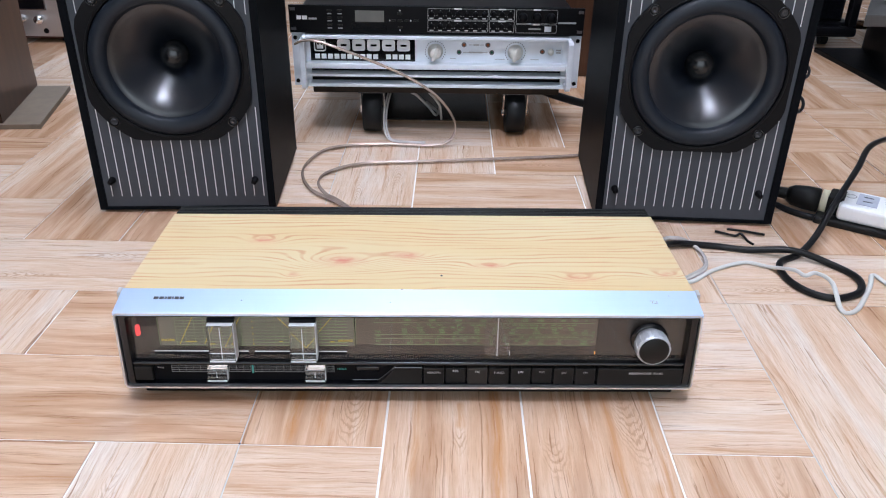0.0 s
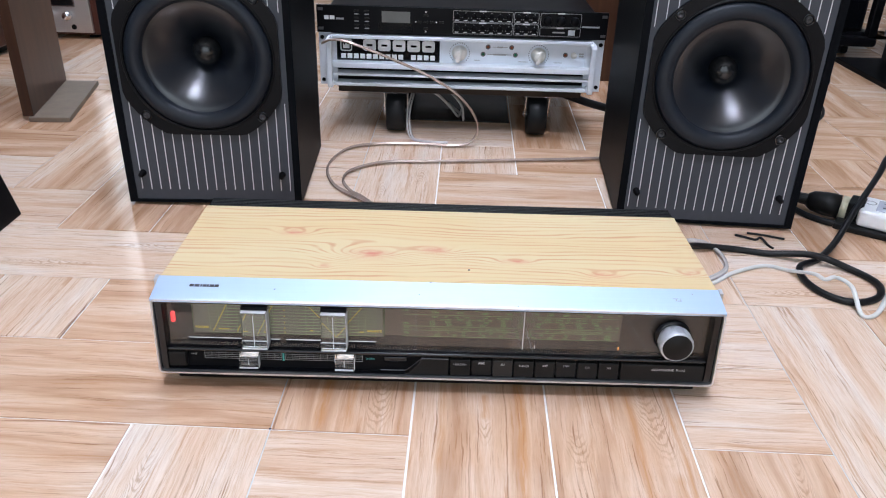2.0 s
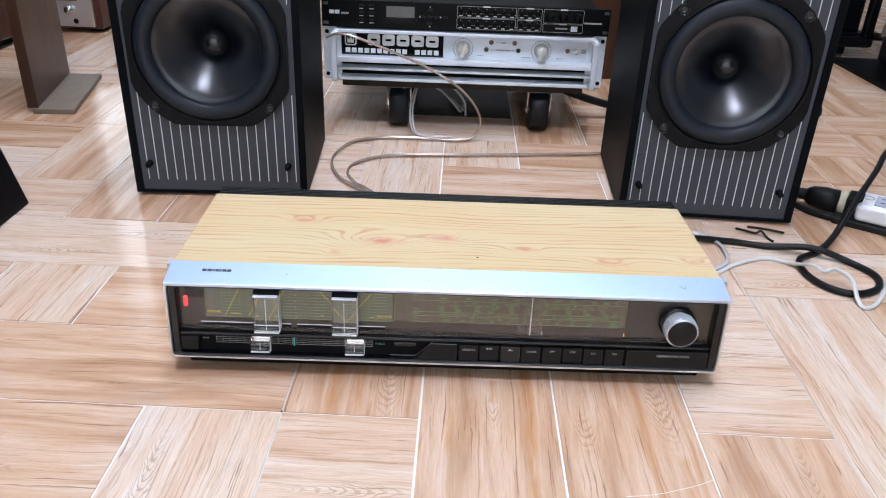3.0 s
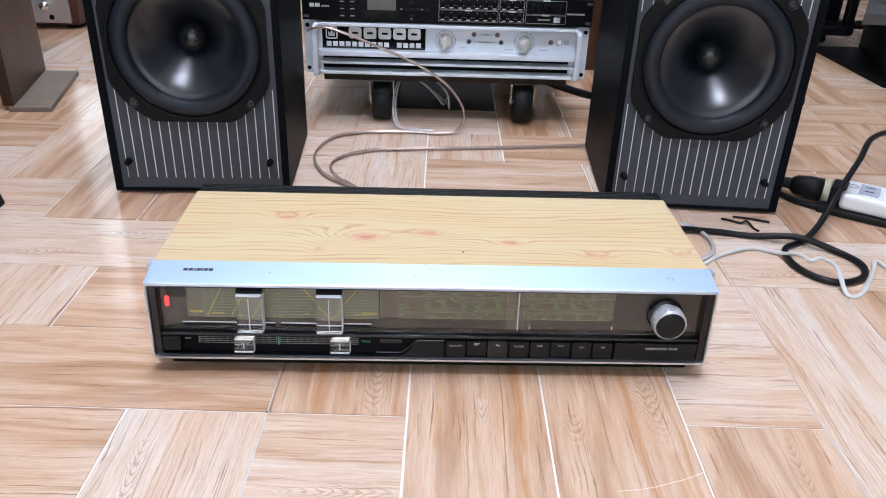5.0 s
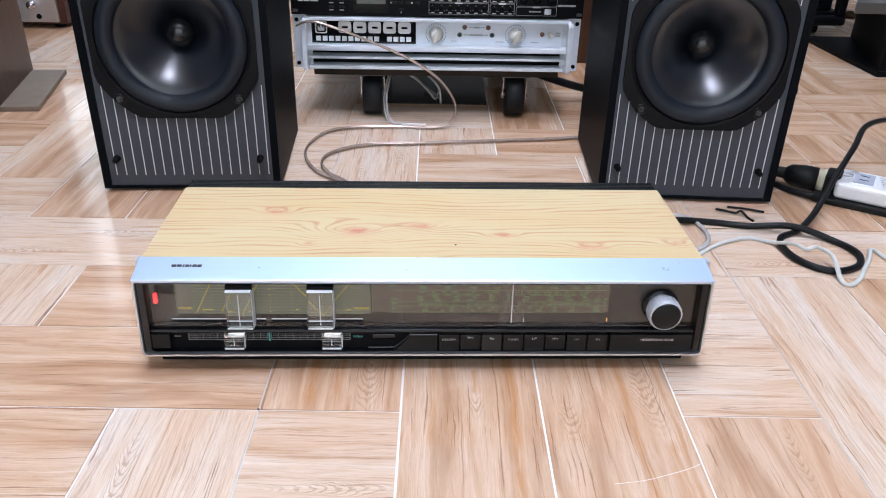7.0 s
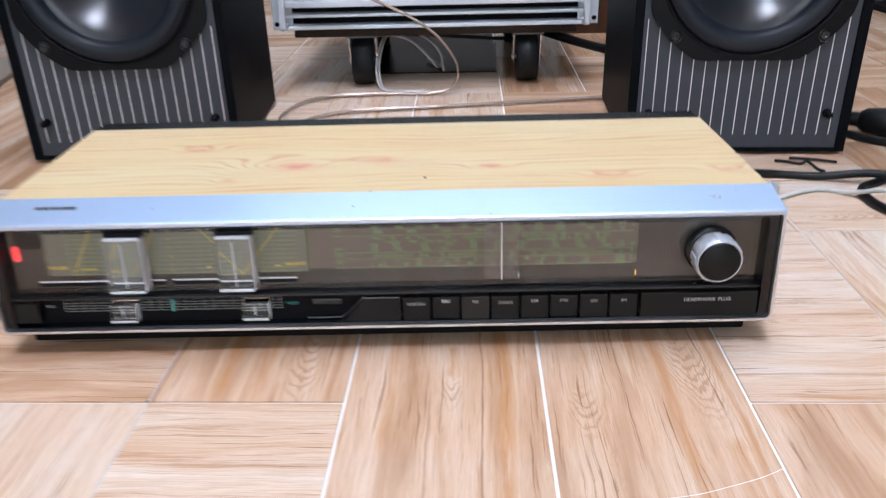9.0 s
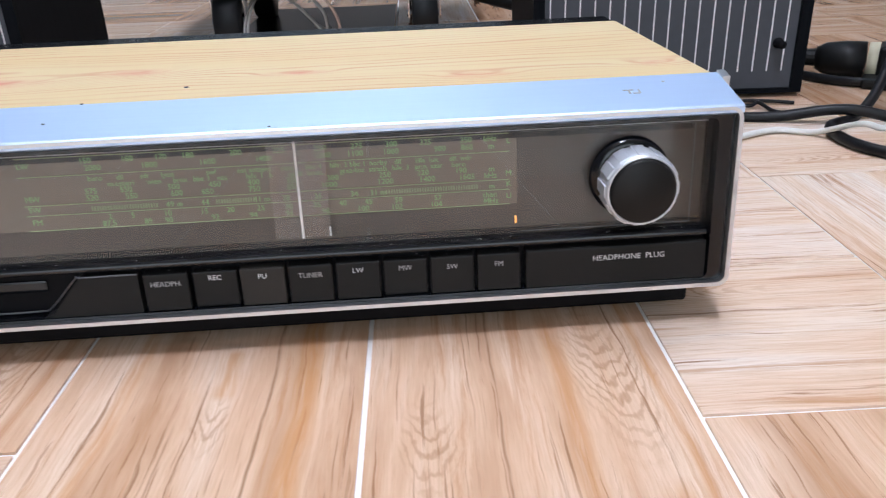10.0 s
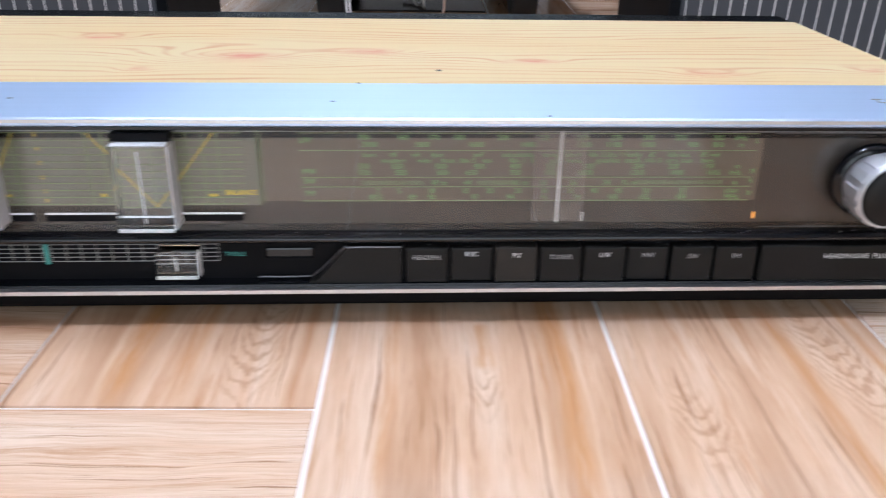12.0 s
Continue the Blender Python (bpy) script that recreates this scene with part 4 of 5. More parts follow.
for k in range(5):
    x0 = 0.0750 + k * 0.0250
    part("badge_block", ring_frame(rounded(x0, x0 + 0.0215, 0.1500, 0.1690, 0.004), rounded(x0 + 0.0056, x0 + 0.0159, 0.1575, 0.1612, 0.0010), 0.0104, 0.0109), WHITE_INK, badge, "pale blocky brand shape")
for k in range(15):
    x0 = 0.0370 + k * 0.01085
    if k != 10:
        part("badge_bar", box(x0, x0 + 0.0082, 0.0104, 0.0109, 0.1365, 0.1445), WHITE_INK, badge)


def amp_knob(x, z):
    k = part("gain_knob", lathe([(0.0130, 0.0), (0.0125, 0.004), (0.0098, 0.006), (0.0094, 0.018), (0.0085, 0.0195), (0.0, 0.0198)], 24, aim_y(x, 0.0118, z)), KNOB_CREAM, amp, "light fluted gain knob", True)
    part("grip", join(bmesh.new(), box(-0.0030, 0.0030, -0.0022, 0.0022, -0.0120, 0.0120, 0.0010), aim_y(x, -0.0085, z) @ Matrix.Rotation(radians(-20), 4, "Z") @ Matrix.Rotation(math.pi / 2, 4, "X")), KNOB_CREAM, k)
    dots = bmesh.new()
    for d in range(21):
        t = radians(225 - d * 13.5)
        box(x + 0.0168 * math.cos(t) - 0.0006, x + 0.0168 * math.cos(t) + 0.0006, 0.0114, 0.0119, z + 0.0168 * math.sin(t) - 0.0009, z + 0.0168 * math.sin(t) + 0.0009, bm=dots)
    tagged(part("scale_dots", dots, DARK_INK, k), kind="stuff")


amp_knob(0.2390, 0.1505)
amp_knob(0.3735, 0.1505)
for x, z, mat in ((0.2870, 0.1620, LAMP_ORANGE), (0.3270, 0.1620, LAMP_ORANGE), (0.2790, 0.1495, GREEN_DIM), (0.3340, 0.1495, GREEN_DIM), (0.4190, 0.1520, LAMP_ORANGE)):
    ind = part("indicator", lathe([(0.0042, 0.0), (0.0040, 0.0010), (0.0030, 0.0012), (0.0028, 0.0004), (0.0, 0.0004)], 16, aim_y(x, 0.0119, z)), STEEL, amp, "small round indicator lamp", True)
    part("jewel", lathe([(0.0022, 0.0004), (0.0, 0.0014)], 12, aim_y(x, 0.0119, z)), JEWEL_RED if mat is LAMP_ORANGE else JEWEL_GREEN, ind)
part("switch", lathe([(0.0052, 0.0), (0.0050, 0.006), (0.0, 0.0064)], 18, aim_y(0.4330, 0.0119, 0.1520)), KNOB_CREAM, amp, "small round power switch", True)
marks = bmesh.new()
for x0, x1, z in ((0.2950, 0.3200, 0.1620), (0.2860, 0.3270, 0.1495), (0.2640, 0.2740, 0.1390), (0.3400, 0.3560, 0.1385), (0.4000, 0.4140, 0.1385)):
    box(x0, x1, 0.0114, 0.0119, z - 0.0005, z + 0.0005, bm=marks)
for x0, x1, z in ((0.3030, 0.3120, 0.1620), (0.2960, 0.3180, 0.1495), (0.4420, 0.4500, 0.1545), (0.4420, 0.4500, 0.1505)):
    box(x0, x1, 0.0110, 0.0114, z - 0.0013, z + 0.0013, bm=marks)
tagged(part("printed_marks", marks, GREY_INK, amp), kind="stuff")

dsp = thing("sound_processor", RACK, "slim black rack sound processor lying on the power amplifier", "audio processor")
PZ0, PZ1 = 0.1815, 0.2260
part("case", box(0.022, RW - 0.022, 0.0050, 0.310, PZ0 - 0.0022, PZ1, 0.0015), RACK_BLACK, dsp)
part("front_panel", box(0, RW, -0.0010, 0.0040, PZ0, PZ1, 0.0008), RACK_BLACK, dsp, "black front panel with small controls")
for sx in (0.0065, RW - 0.0065):
    for z in (PZ0 + 0.0065, PZ1 - 0.0065):
        part("rack_slot", box(sx - 0.0042, sx + 0.0042, -0.0015, -0.0011, z - 0.0024, z + 0.0024, 0.0001), STEEL, dsp)


def dsp_ink(name, rects, mat, label="", lift=0.0005):
    bm = bmesh.new()
    for x0, x1, z0, z1 in rects:
        box(x0, x1, -0.0011 - lift, -0.0010, PZ0 + z0, PZ0 + z1, bm=bm)
    return part(name, bm, mat, dsp, label)


dsp_ink("display", [(0.108, 0.155, 0.0190, 0.0370)], LCD, "grey display window")
dsp_ink("display_frame", [(0.102, 0.160, 0.0050, 0.0180)], GLOSS_BLACK)
for k, w in enumerate((0.0075, 0.0080)):
    dsp_ink("brand_block", [(0.0125 + k * 0.009, 0.0125 + k * 0.009 + w, 0.0215, 0.0275)], WHITE_INK)
dsp_ink("brand_bar", [(0.0320, 0.0450, 0.0215, 0.0245)], GREY_INK)
dsp_ink("model_bar", [(0.4400, 0.4690, 0.0195, 0.0222)], GREY_INK)
for r in range(3):
    for cx in (0.066, 0.083):
        key = part("key", box(cx - 0.004, cx + 0.004, -0.0028, -0.0010, PZ0 + 0.0120 + r * 0.0115, PZ0 + 0.0150 + r * 0.0115, 0.0005), BUTTON, dsp)
        dsp_ink("key_word", [(cx - 0.0035, cx + 0.0035, 0.0075 + r * 0.0115, 0.0090 + r * 0.0115)], GREY_INK)
for cx, cz in ((0.170, 0.0215), (0.181, 0.0215), (0.192, 0.0215), (0.181, 0.0325), (0.181, 0.0110), (0.207, 0.0215)):
    part("key", box(cx - 0.004, cx + 0.004, -0.0028, -0.0010, PZ0 + cz - 0.0018, PZ0 + cz + 0.0018, 0.0005), BUTTON, dsp)
for cx, cz in ((0.1640, 0.0215), (0.1985, 0.0215), (0.181, 0.0375), (0.181, 0.0060)):
    dsp_ink("arrow", [(cx - 0.0010, cx + 0.0010, cz - 0.0010, cz + 0.0010)], WHITE_INK)
for x0, x1, z0, z1 in ((0.2260, 0.3250, 0.0235, 0.0415), (0.2260, 0.3250, 0.0040, 0.0225), (0.3270, 0.3680, 0.0235, 0.0415), (0.3270, 0.3680, 0.0040, 0.0225), (0.3705, 0.4380, 0.0190, 0.0415), (0.3705, 0.4380, 0.0040, 0.0180)):
    b = ring_frame(rounded(x0, x1, PZ0 + z0, PZ0 + z1, 0.002), rounded(x0 + 0.0006, x1 - 0.0006, PZ0 + z0 + 0.0006, PZ0 + z1 - 0.0006, 0.0016), -0.0016, -0.0011)
    part("outline", b, GREY_INK, dsp, "thin pale outline round a control group")
    dsp_ink("group_tab", [((x0 + x1) / 2 - 0.006, (x0 + x1) / 2 + 0.006, z1 - 0.0012, z1 + 0.0008)], WHITE_INK, "", 0.0009)
for z0 in (0.0235, 0.0040):
    for k in range(7):
        x = 0.2325 + k * 0.0143
        part("pot", lathe([(0.0045, 0.0), (0.0042, 0.003), (0.0, 0.0032)], 14, aim_y(x, -0.0010, PZ0 + z0 + 0.0095)), BLACK, dsp, "", True)
        dsp_ink("pot_dots", [(x - 0.0055, x - 0.0047, z0 + 0.0060, z0 + 0.0068), (x + 0.0047, x + 0.0055, z0 + 0.0060, z0 + 0.0068), (x - 0.0003, x + 0.0003, z0 + 0.0140, z0 + 0.0150), (x - 0.0030, x + 0.0030, z0 + 0.0018, z0 + 0.0032)], WHITE_INK)
    for k in range(3):
        x = 0.3340 + k * 0.0135
        part("pot", lathe([(0.0045, 0.0), (0.0042, 0.003), (0.0, 0.0032)], 14, aim_y(x, -0.0010, PZ0 + z0 + 0.0095)), BLACK, dsp, "", True)
        dsp_ink("pot_dots", [(x - 0.0055, x - 0.0047, z0 + 0.0060, z0 + 0.0068), (x + 0.0047, x + 0.0055, z0 + 0.0060, z0 + 0.0068), (x - 0.0003, x + 0.0003, z0 + 0.0140, z0 + 0.0150), (x - 0.0030, x + 0.0030, z0 + 0.0018, z0 + 0.0032)], WHITE_INK)
for k in range(3):
    part("knob", lathe([(0.0075, 0.0), (0.0070, 0.010), (0.0055, 0.0115), (0.0, 0.0118)], 24, aim_y(0.3815 + k * 0.0228, -0.0010, PZ0 + 0.0295)), BLACK, dsp, "round black knob", True)
part("usb_socket", box(0.4180, 0.4290, -0.0018, -0.0010, PZ0 + 0.0065, PZ0 + 0.0150), AMP_PAINT, dsp, "pale square socket")
dsp_ink("word_bar", [(0.3920, 0.4120, 0.0095, 0.0118)], GREY_INK)
tagged(part("sticker", box(0.300, 0.362, 0.896 - 0.776, 0.965 - 0.776, PZ1 + 0.0001, PZ1 + 0.0006), PINK, dsp), "pale pink paper sticker")


# ---- other things on the floor ----
stand = thing("board_stand", pose(0, 0, 0), "dark brown upright wooden board on a grey-brown foot", "board")
part("foot_plank", prism([(-0.622, 0.786), (-0.550, 0.793), (-0.602, 1.032), (-0.672, 1.026)], 0.0, 0.009, "xy", 0.001), FOOT_BOARD, stand, "dusty grey-brown foot plank")
part("upright_board", prism([(-0.634, 0.790), (-0.6155, 0.7925), (-0.6665, 1.028), (-0.683, 1.026)], 0.0092, 0.62, "xy", 0.001), BOARD, stand, "dark brown upright board")

wedge = thing("black_cabinet", pose(0, 0, 0), "matt black slanted cabinet standing on the tiles", "cabinet")
part("body", prism([(-0.440, 0.0), (-0.440, 0.004), (-0.4675, 0.105), (-0.500, 0.235), (-0.80, 0.235), (-0.80, 0.0)], 0.02, 0.412, "xz", 0.003), FRAME_BLACK, wedge)

brown = thing("mahogany_cabinet", pose(-1.42, 1.20, 0, 0, 0, -3), "glossy dark mahogany cabinet on low black feet", "cabinet")
part("body", box(0, 0.505, 0, 0.36, 0.020, 0.62, 0.003), MAHOGANY, brown)
part("plinth", box(0.02, 0.48, 0.02, 0.34, 0.0, 0.0195), BLACK, brown)
part("knob", lathe([(0.004, 0.0), (0.004, 0.010), (0.010, 0.012), (0.010, 0.018), (0.0, 0.020)], 20, aim_y(0.440, 0, 0.115)), STEEL, brown, "small steel knob", True)

rec = thing("silver_receiver", pose(-1.19, 1.42, 0, 0, 0, 0), "silver-faced hi-fi receiver in a brown wooden case", "receiver")
part("case", box(0, 0.424, 0.012, 0.32, 0.010, 0.145, 0.002), MAHOGANY, rec)
part("silver_face", box(0.012, 0.408, 0.002, 0.0118, 0.016, 0.140, 0.001), BRIGHT, rec, "brushed silver front")
part("dial_glass", box(0.030, 0.372, 0.0000, 0.0018, 0.082, 0.132, 0.0005), GLOSS_BLACK, rec, "black dial glass")
dial_rim = ring_frame(rounded(0.028, 0.374, 0.080, 0.134, 0.002), rounded(0.031, 0.371, 0.083, 0.131, 0.002), -0.0012, 0.0018)
part("dial_rim", dial_rim, CHROME, rec)
for x in (0.055, 0.105, 0.155, 0.205, 0.255, 0.305, 0.352):
    part("control_knob", lathe([(0.011, 0.0), (0.010, 0.014), (0.0, 0.0145)], 24, aim_y(x, 0.002, 0.058)), CHROME, rec, "small bright control knob", True)
part("jack", lathe([(0.0065, 0.0), (0.0060, 0.002), (0.0035, 0.002), (0.0, 0.0005)], 18, aim_y(0.362, 0.002, 0.030)), BLACK, rec, "", True)
for x in (0.03, 0.394):
    for y in (0.04, 0.29):
        part("foot", lathe([(0.0, 0.0), (0.014, 0.0), (0.014, 0.0098), (0.0, 0.0098)], 16, Matrix.Translation((x, y, 0))), BLACK, rec)

cart = thing("equipment_cart", pose(1.02, 1.50, 0), "black steel equipment cart on casters", "cart")
part("lower_rail", box(0, 0.185, 0, 0.030, 0.030, 0.055, 0.008), RACK_BLACK, cart)
part("lower_tray", box(0.0, 0.180, 0.031, 0.34, 0.045, 0.062, 0.003), RACK_BLACK, cart)
for px in (0.0, 0.158):
    part("post", box(px, px + 0.022, 0.003, 0.028, 0.0552, 0.42, 0.003), RACK_BLACK, cart)
    part("post", box(px, px + 0.022, 0.31, 0.336, 0.0625, 0.42, 0.003), RACK_BLACK, cart)
    part("wheel", lathe([(0.0, -0.009), (0.0145, -0.009), (0.0145, 0.009), (0.0, 0.009)], 24, Matrix.Translation((px + 0.05 if px < 0.1 else px - 0.03, 0.06, 0.0150)) @ Matrix.Rotation(math.pi / 2, 4, "Y")), TYRE, cart)
    part("wheel", lathe([(0.0, -0.009), (0.0145, -0.009), (0.0145, 0.009), (0.0, 0.009)], 24, Matrix.Translation((px + 0.011, 0.31, 0.0150)) @ Matrix.Rotation(math.pi / 2, 4, "Y")), TYRE, cart)
part("brace", join(bmesh.new(), box(-0.012, 0.012, 0, 0.010, 0, 0.30, 0.002), Matrix.Translation((0.02, 0.012, 0.062)) @ Matrix.Rotation(radians(32), 4, "Y")), RACK_BLACK, cart)
part("top_tray", box(0, 0.185, 0, 0.34, 0.4205, 0.435, 0.003), RACK_BLACK, cart)

case = thing("equipment_case", pose(1.045, 1.535, 0.0622), "plain black equipment case standing in the cart", "case")
part("case_body", box(0, 0.130, 0, 0.26, 0, 0.30, 0.004), FRAME_BLACK, case)
part("case_face", box(0.008, 0.122, -0.004, -0.0002, 0.008, 0.292, 0.001), GLOSS_BLACK, case)

table = thing("low_table", pose(1.03, 1.16, 0), "low grey metal bench on a dark plinth", "bench")
part("top_slab", prism([(0.01, 0.0), (0.9, 0.0), (0.9, 0.55), (0.30, 0.55)], 0.128, 0.152, "xy", 0.002), TABLE_GREY, table)
part("plinth", prism([(0.085, -0.02), (0.87, -0.02), (0.87, 0.50), (0.335, 0.50), (0.185, 0.32)], 0.0, 0.1275, "xy", 0.002), BLACK, table, "dark closed plinth")
# flat black slab that darkens the floor in front of the plinth
part("low_base", prism([(0.080, -0.03), (0.5, -0.03), (0.5, 0.31), (0.062, 0.31)], 0.0, 0.012, "xy", 0.002), BLACK, table)
bag = thing("cloth_bundle", pose(1.20, 1.27, 0.152), "small pale crumpled cloth lying on the bench", "cloth")
bb = bmesh.new()
bmesh.ops.create_icosphere(bb, subdivisions=4, radius=1.0)
for v in bb.verts:
    f = 1 + 0.28 * noise.noise(v.co * 2.3)
    v.co = Vector((v.co.x * 0.055 * f, v.co.y * 0.07 * f, max(0, 0.014 + v.co.z * 0.022 * f)))
part("folds", bb, STRIP_WHITE, bag, "", True)

tagged(part("brown_panel", box(0.385, 0.52, 1.20, 1.225, 0.0, 0.62, 0.002), BOARD), "upright brown wooden panel behind the rack", "panel")

# power strip, plug and cords at the right
A = math.atan2(0.452 - 0.535, 0.771 - 0.690)
strip_thing = thing("power_strip", pose(0.672, 0.523, 0, 0, 0, math.degrees(A) + 14), "white power strip with grey sockets and a black edge", "power strip")
part("black_base", box(0.040, 0.330, -0.040, 0.036, 0.0, 0.0098, 0.003), PLUG, strip_thing, "black base")
part("white_cover", box(0.066, 0.322, -0.034, 0.031, 0.0100, 0.034, 0.006, 3), STRIP_WHITE, strip_thing, "white cover with handwriting")
for k in range(4):
    so = part("socket", box(0.086 + k * 0.058, 0.112 + k * 0.058, -0.022, 0.019, 0.0341, 0.0352, 0.0004), STRIP_GREY, strip_thing, "grey twin-slot socket")
    for sy in (-0.010, 0.006):
        part("slot", box(0.093 + k * 0.058, 0.105 + k * 0.058, sy, sy + 0.0025, 0.0353, 0.0356), DARK_INK, so)
part("handwriting", lettering([("100V", 0, 0, 0.020, "CENTER")], Matrix.Translation((0.134, -0.002, 0.0346)) @ Matrix.Rotation(radians(100), 4, "Z")), GREY_INK, strip_thing)
part("handwritten_ring", lathe([(0.0075, 0), (0.0075, 0.0004), (0.0062, 0.0004), (0.0062, 0)], 20, Matrix.Translation((0.077, 0.004, 0.0341))), GREY_INK, strip_thing)

plug_thing = thing("mains_plug", pose(0.6640, 0.5270, 0.0197, 0, 90, math.degrees(A) + 14), "fat black mains plug with a cream face", "plug")
part("plug_body", lathe([(0.0, 0.004), (0.010, 0.005), (0.0145, 0.012), (0.0172, 0.030), (0.0172, 0.048), (0.0, 0.050)], 28), PLUG, plug_thing, "", True)
part("plug_face", lathe([(0.0, 0.0502), (0.0172, 0.0502), (0.0172, 0.0590), (0.0, 0.0590)], 28), BONE, plug_thing, "cream plug face", True)
part("adapter", box(-0.016, 0.016, -0.018, 0.020, 0.0592, 0.080, 0.003), PLUG, plug_thing, "black adapter")
part("sleeve", lathe([(0.0, -0.040), (0.0065, -0.040), (0.0085, 0.0055), (0.0, 0.0055)], 16), PLUG, plug_thing)


def cord(name, pts, r, mat, label, category, flat=1.0):
    return tagged(part(name, sweep(pts, r, 10, 10, flat), mat, None, "", True), label, category)


R = 0.0043
cord("power_cable", [(0.405, 0.215, 0.055), (0.430, 0.300, 0.030), (0.462, 0.376, 0.010), (0.515, 0.386, R), (0.563, 0.376, R), (0.616, 0.361, 0.012), (0.658, 0.340, R), (0.675, 0.306, R), (0.662, 0.274, R), (0.629, 0.259, R),
                    (0.602, 0.272, R), (0.588, 0.304, R), (0.594, 0.342, R), (0.626, 0.366, R), (0.655, 0.392, 0.016), (0.690, 0.432, 0.045), (0.745, 0.500, 0.070), (0.800, 0.580, 0.075), (0.900, 0.690, 0.050), (1.02, 0.80, 0.012), (1.12, 0.86, R)],
     R, CABLE_BLACK, "thick black mains cable looped on the tiles", "cable")
W = 0.0029
cord("white_cord", [(0.400, 0.200, 0.050), (0.440, 0.262, 0.020), (0.472, 0.294, W), (0.505, 0.322, W), (0.550, 0.344, W), (0.577, 0.334, W), (0.592, 0.300, 0.018), (0.600, 0.286, 0.0185), (0.618, 0.297, 0.016), (0.628, 0.275, 0.0155), (0.625, 0.235, W), (0.644, 0.238, W), (0.682, 0.290, W), (0.700, 0.318, W), (0.712, 0.285, W), (0.760, 0.270, W)],
     W, CABLE_WHITE, "grey-white flat cord lying in waves on the tiles", "cord", 0.75)
cord("plug_cord", [(0.6275, 0.550, 0.022), (0.615, 0.562, 0.020), (0.605, 0.625, 0.012), (0.640, 0.760, R), (0.74, 0.90, R), (0.86, 0.965, R)], R, CABLE_BLACK, "black cord of the fat plug", "cord")
cord("strip_cord", [(0.732, 0.469, 0.008), (0.697, 0.472, 0.0055), (0.672, 0.490, 0.0045), (0.655, 0.515, 0.0045), (0.640, 0.560, 0.0045), (0.645, 0.70, 0.0045)], 0.0045, CABLE_BLACK, "thin black cord running past the plug", "cord")
for k, dy in enumerate((0.0, 0.0044)):
    pts = [(0.055, 0.742 + dy, 0.145), (-0.079, 0.757 + dy, 0.1670), (-0.060, 0.742 + dy, 0.1765), (-0.033, 0.738 + dy, 0.1745), (0.031, 0.736 + dy, 0.153), (0.104, 0.736 + dy, 0.122), (0.155, 0.738 + dy, 0.088), (0.184, 0.745 + dy, 0.045), (0.180, 0.745 + dy, 0.014), (0.152, 0.736 + dy, 0.004), (0.084, 0.738 + dy, 0.004), (0.010, 0.729 + dy, 0.004),
           (-0.034, 0.700 + dy, 0.004), (-0.053, 0.622 + dy, 0.004), (-0.031, 0.545 + dy, 0.004), (0.022, 0.490 + dy, 0.004), (0.10, 0.40 + dy, 0.004), (0.16, 0.31 + dy, 0.02)]
    cord("speaker_wire", pts[1:], 0.0017, CABLE_CLEAR, "clear-jacketed copper speaker wire from the amplifier", "wire")
    pts = [(0.160, 0.30 + dy, 0.02), (0.09, 0.41 + dy, 0.0035), (0.020, 0.500 + dy, 0.004), (-0.004, 0.526 + dy, 0.004), (-0.021, 0.568 + dy, 0.004), (-0.011, 0.610 + dy, 0.004), (0.036, 0.646 + dy, 0.004), (0.127, 0.660 + dy, 0.004), (0.274, 0.681 + dy, 0.004), (0.385, 0.700 + dy, 0.004), (0.45, 0.720 + dy, 0.004)]
    cord("speaker_wire", pts, 0.0016, CABLE_CLEAR, "clear-jacketed copper speaker wire on the tiles", "wire")
    cord("speaker_wire", [(0.400, 0.270, 0.050 + dy), (0.440, 0.350 + dy, 0.022), (0.470, 0.402 + dy, 0.0045), (0.492, 0.395 + dy, 0.004), (0.503, 0.360 + dy, 0.004), (0.496, 0.325 + dy, 0.004), (0.470, 0.300 + dy, 0.004), (0.440, 0.275 + dy, 0.006)], 0.0021, CABLE_WIRE, "clear-jacketed copper speaker wire behind the radio", "wire")
for k in range(2):
    o = 0.0042 * k
    cord("hanging_wire", [(0.070 + o, 0.900, 0.066), (0.064 + o, 0.845, 0.058), (0.060 + o, 0.800, 0.032), (0.068 + o, 0.765, 0.008), (0.092, 0.752 + o, 0.0035), (0.135, 0.750 + o, 0.0035)], 0.0017, CABLE_WIRE, "clear wire hanging from the dolly to the tiles", "wire")
    cord("hanging_wire", [(0.030, 0.880 + o, 0.060), (0.080, 0.858 + o, 0.066), (0.110, 0.862 + o, 0.056), (0.136, 0.868 + o, 0.030), (0.150, 0.880 + o, 0.010), (0.156, 0.930 + o, 0.0068)], 0.0019, CABLE_WIRE, "clear wire hanging in a slack curve under the dolly", "wire")
    cord("hanging_wire", [(0.090, 0.905 + o, 0.068), (0.132, 0.862 + o, 0.062), (0.156, 0.850 + o, 0.040), (0.160, 0.855 + o, 0.012), (0.158, 0.900 + o, 0.0050), (0.130, 0.960, 0.0068 + o)], 0.0019, CABLE_WIRE, "clear wire curling down to the tiles under the dolly", "wire")
cord("rack_lead", [(0.02, 0.900, 0.066), (0.06, 0.900, 0.062), (0.16, 0.895, 0.058), (0.26, 0.905, 0.050), (0.31, 0.930, 0.055)], 0.0030, CABLE_BLACK, "thin black lead slung under the dolly", "cable")
# no real sheet: the dolly's shade and dark reflection, added as a thin slab
tagged(part("dark_sheet", prism([(0.020, 0.880), (0.247, 0.880), (0.247, 1.200), (0.020, 1.200)], 0.0, 0.0025, "xy", 0.0006), SHADE_SHEET), "thin dark sheet added as the shade on the tiles under the dolly", "sheet")
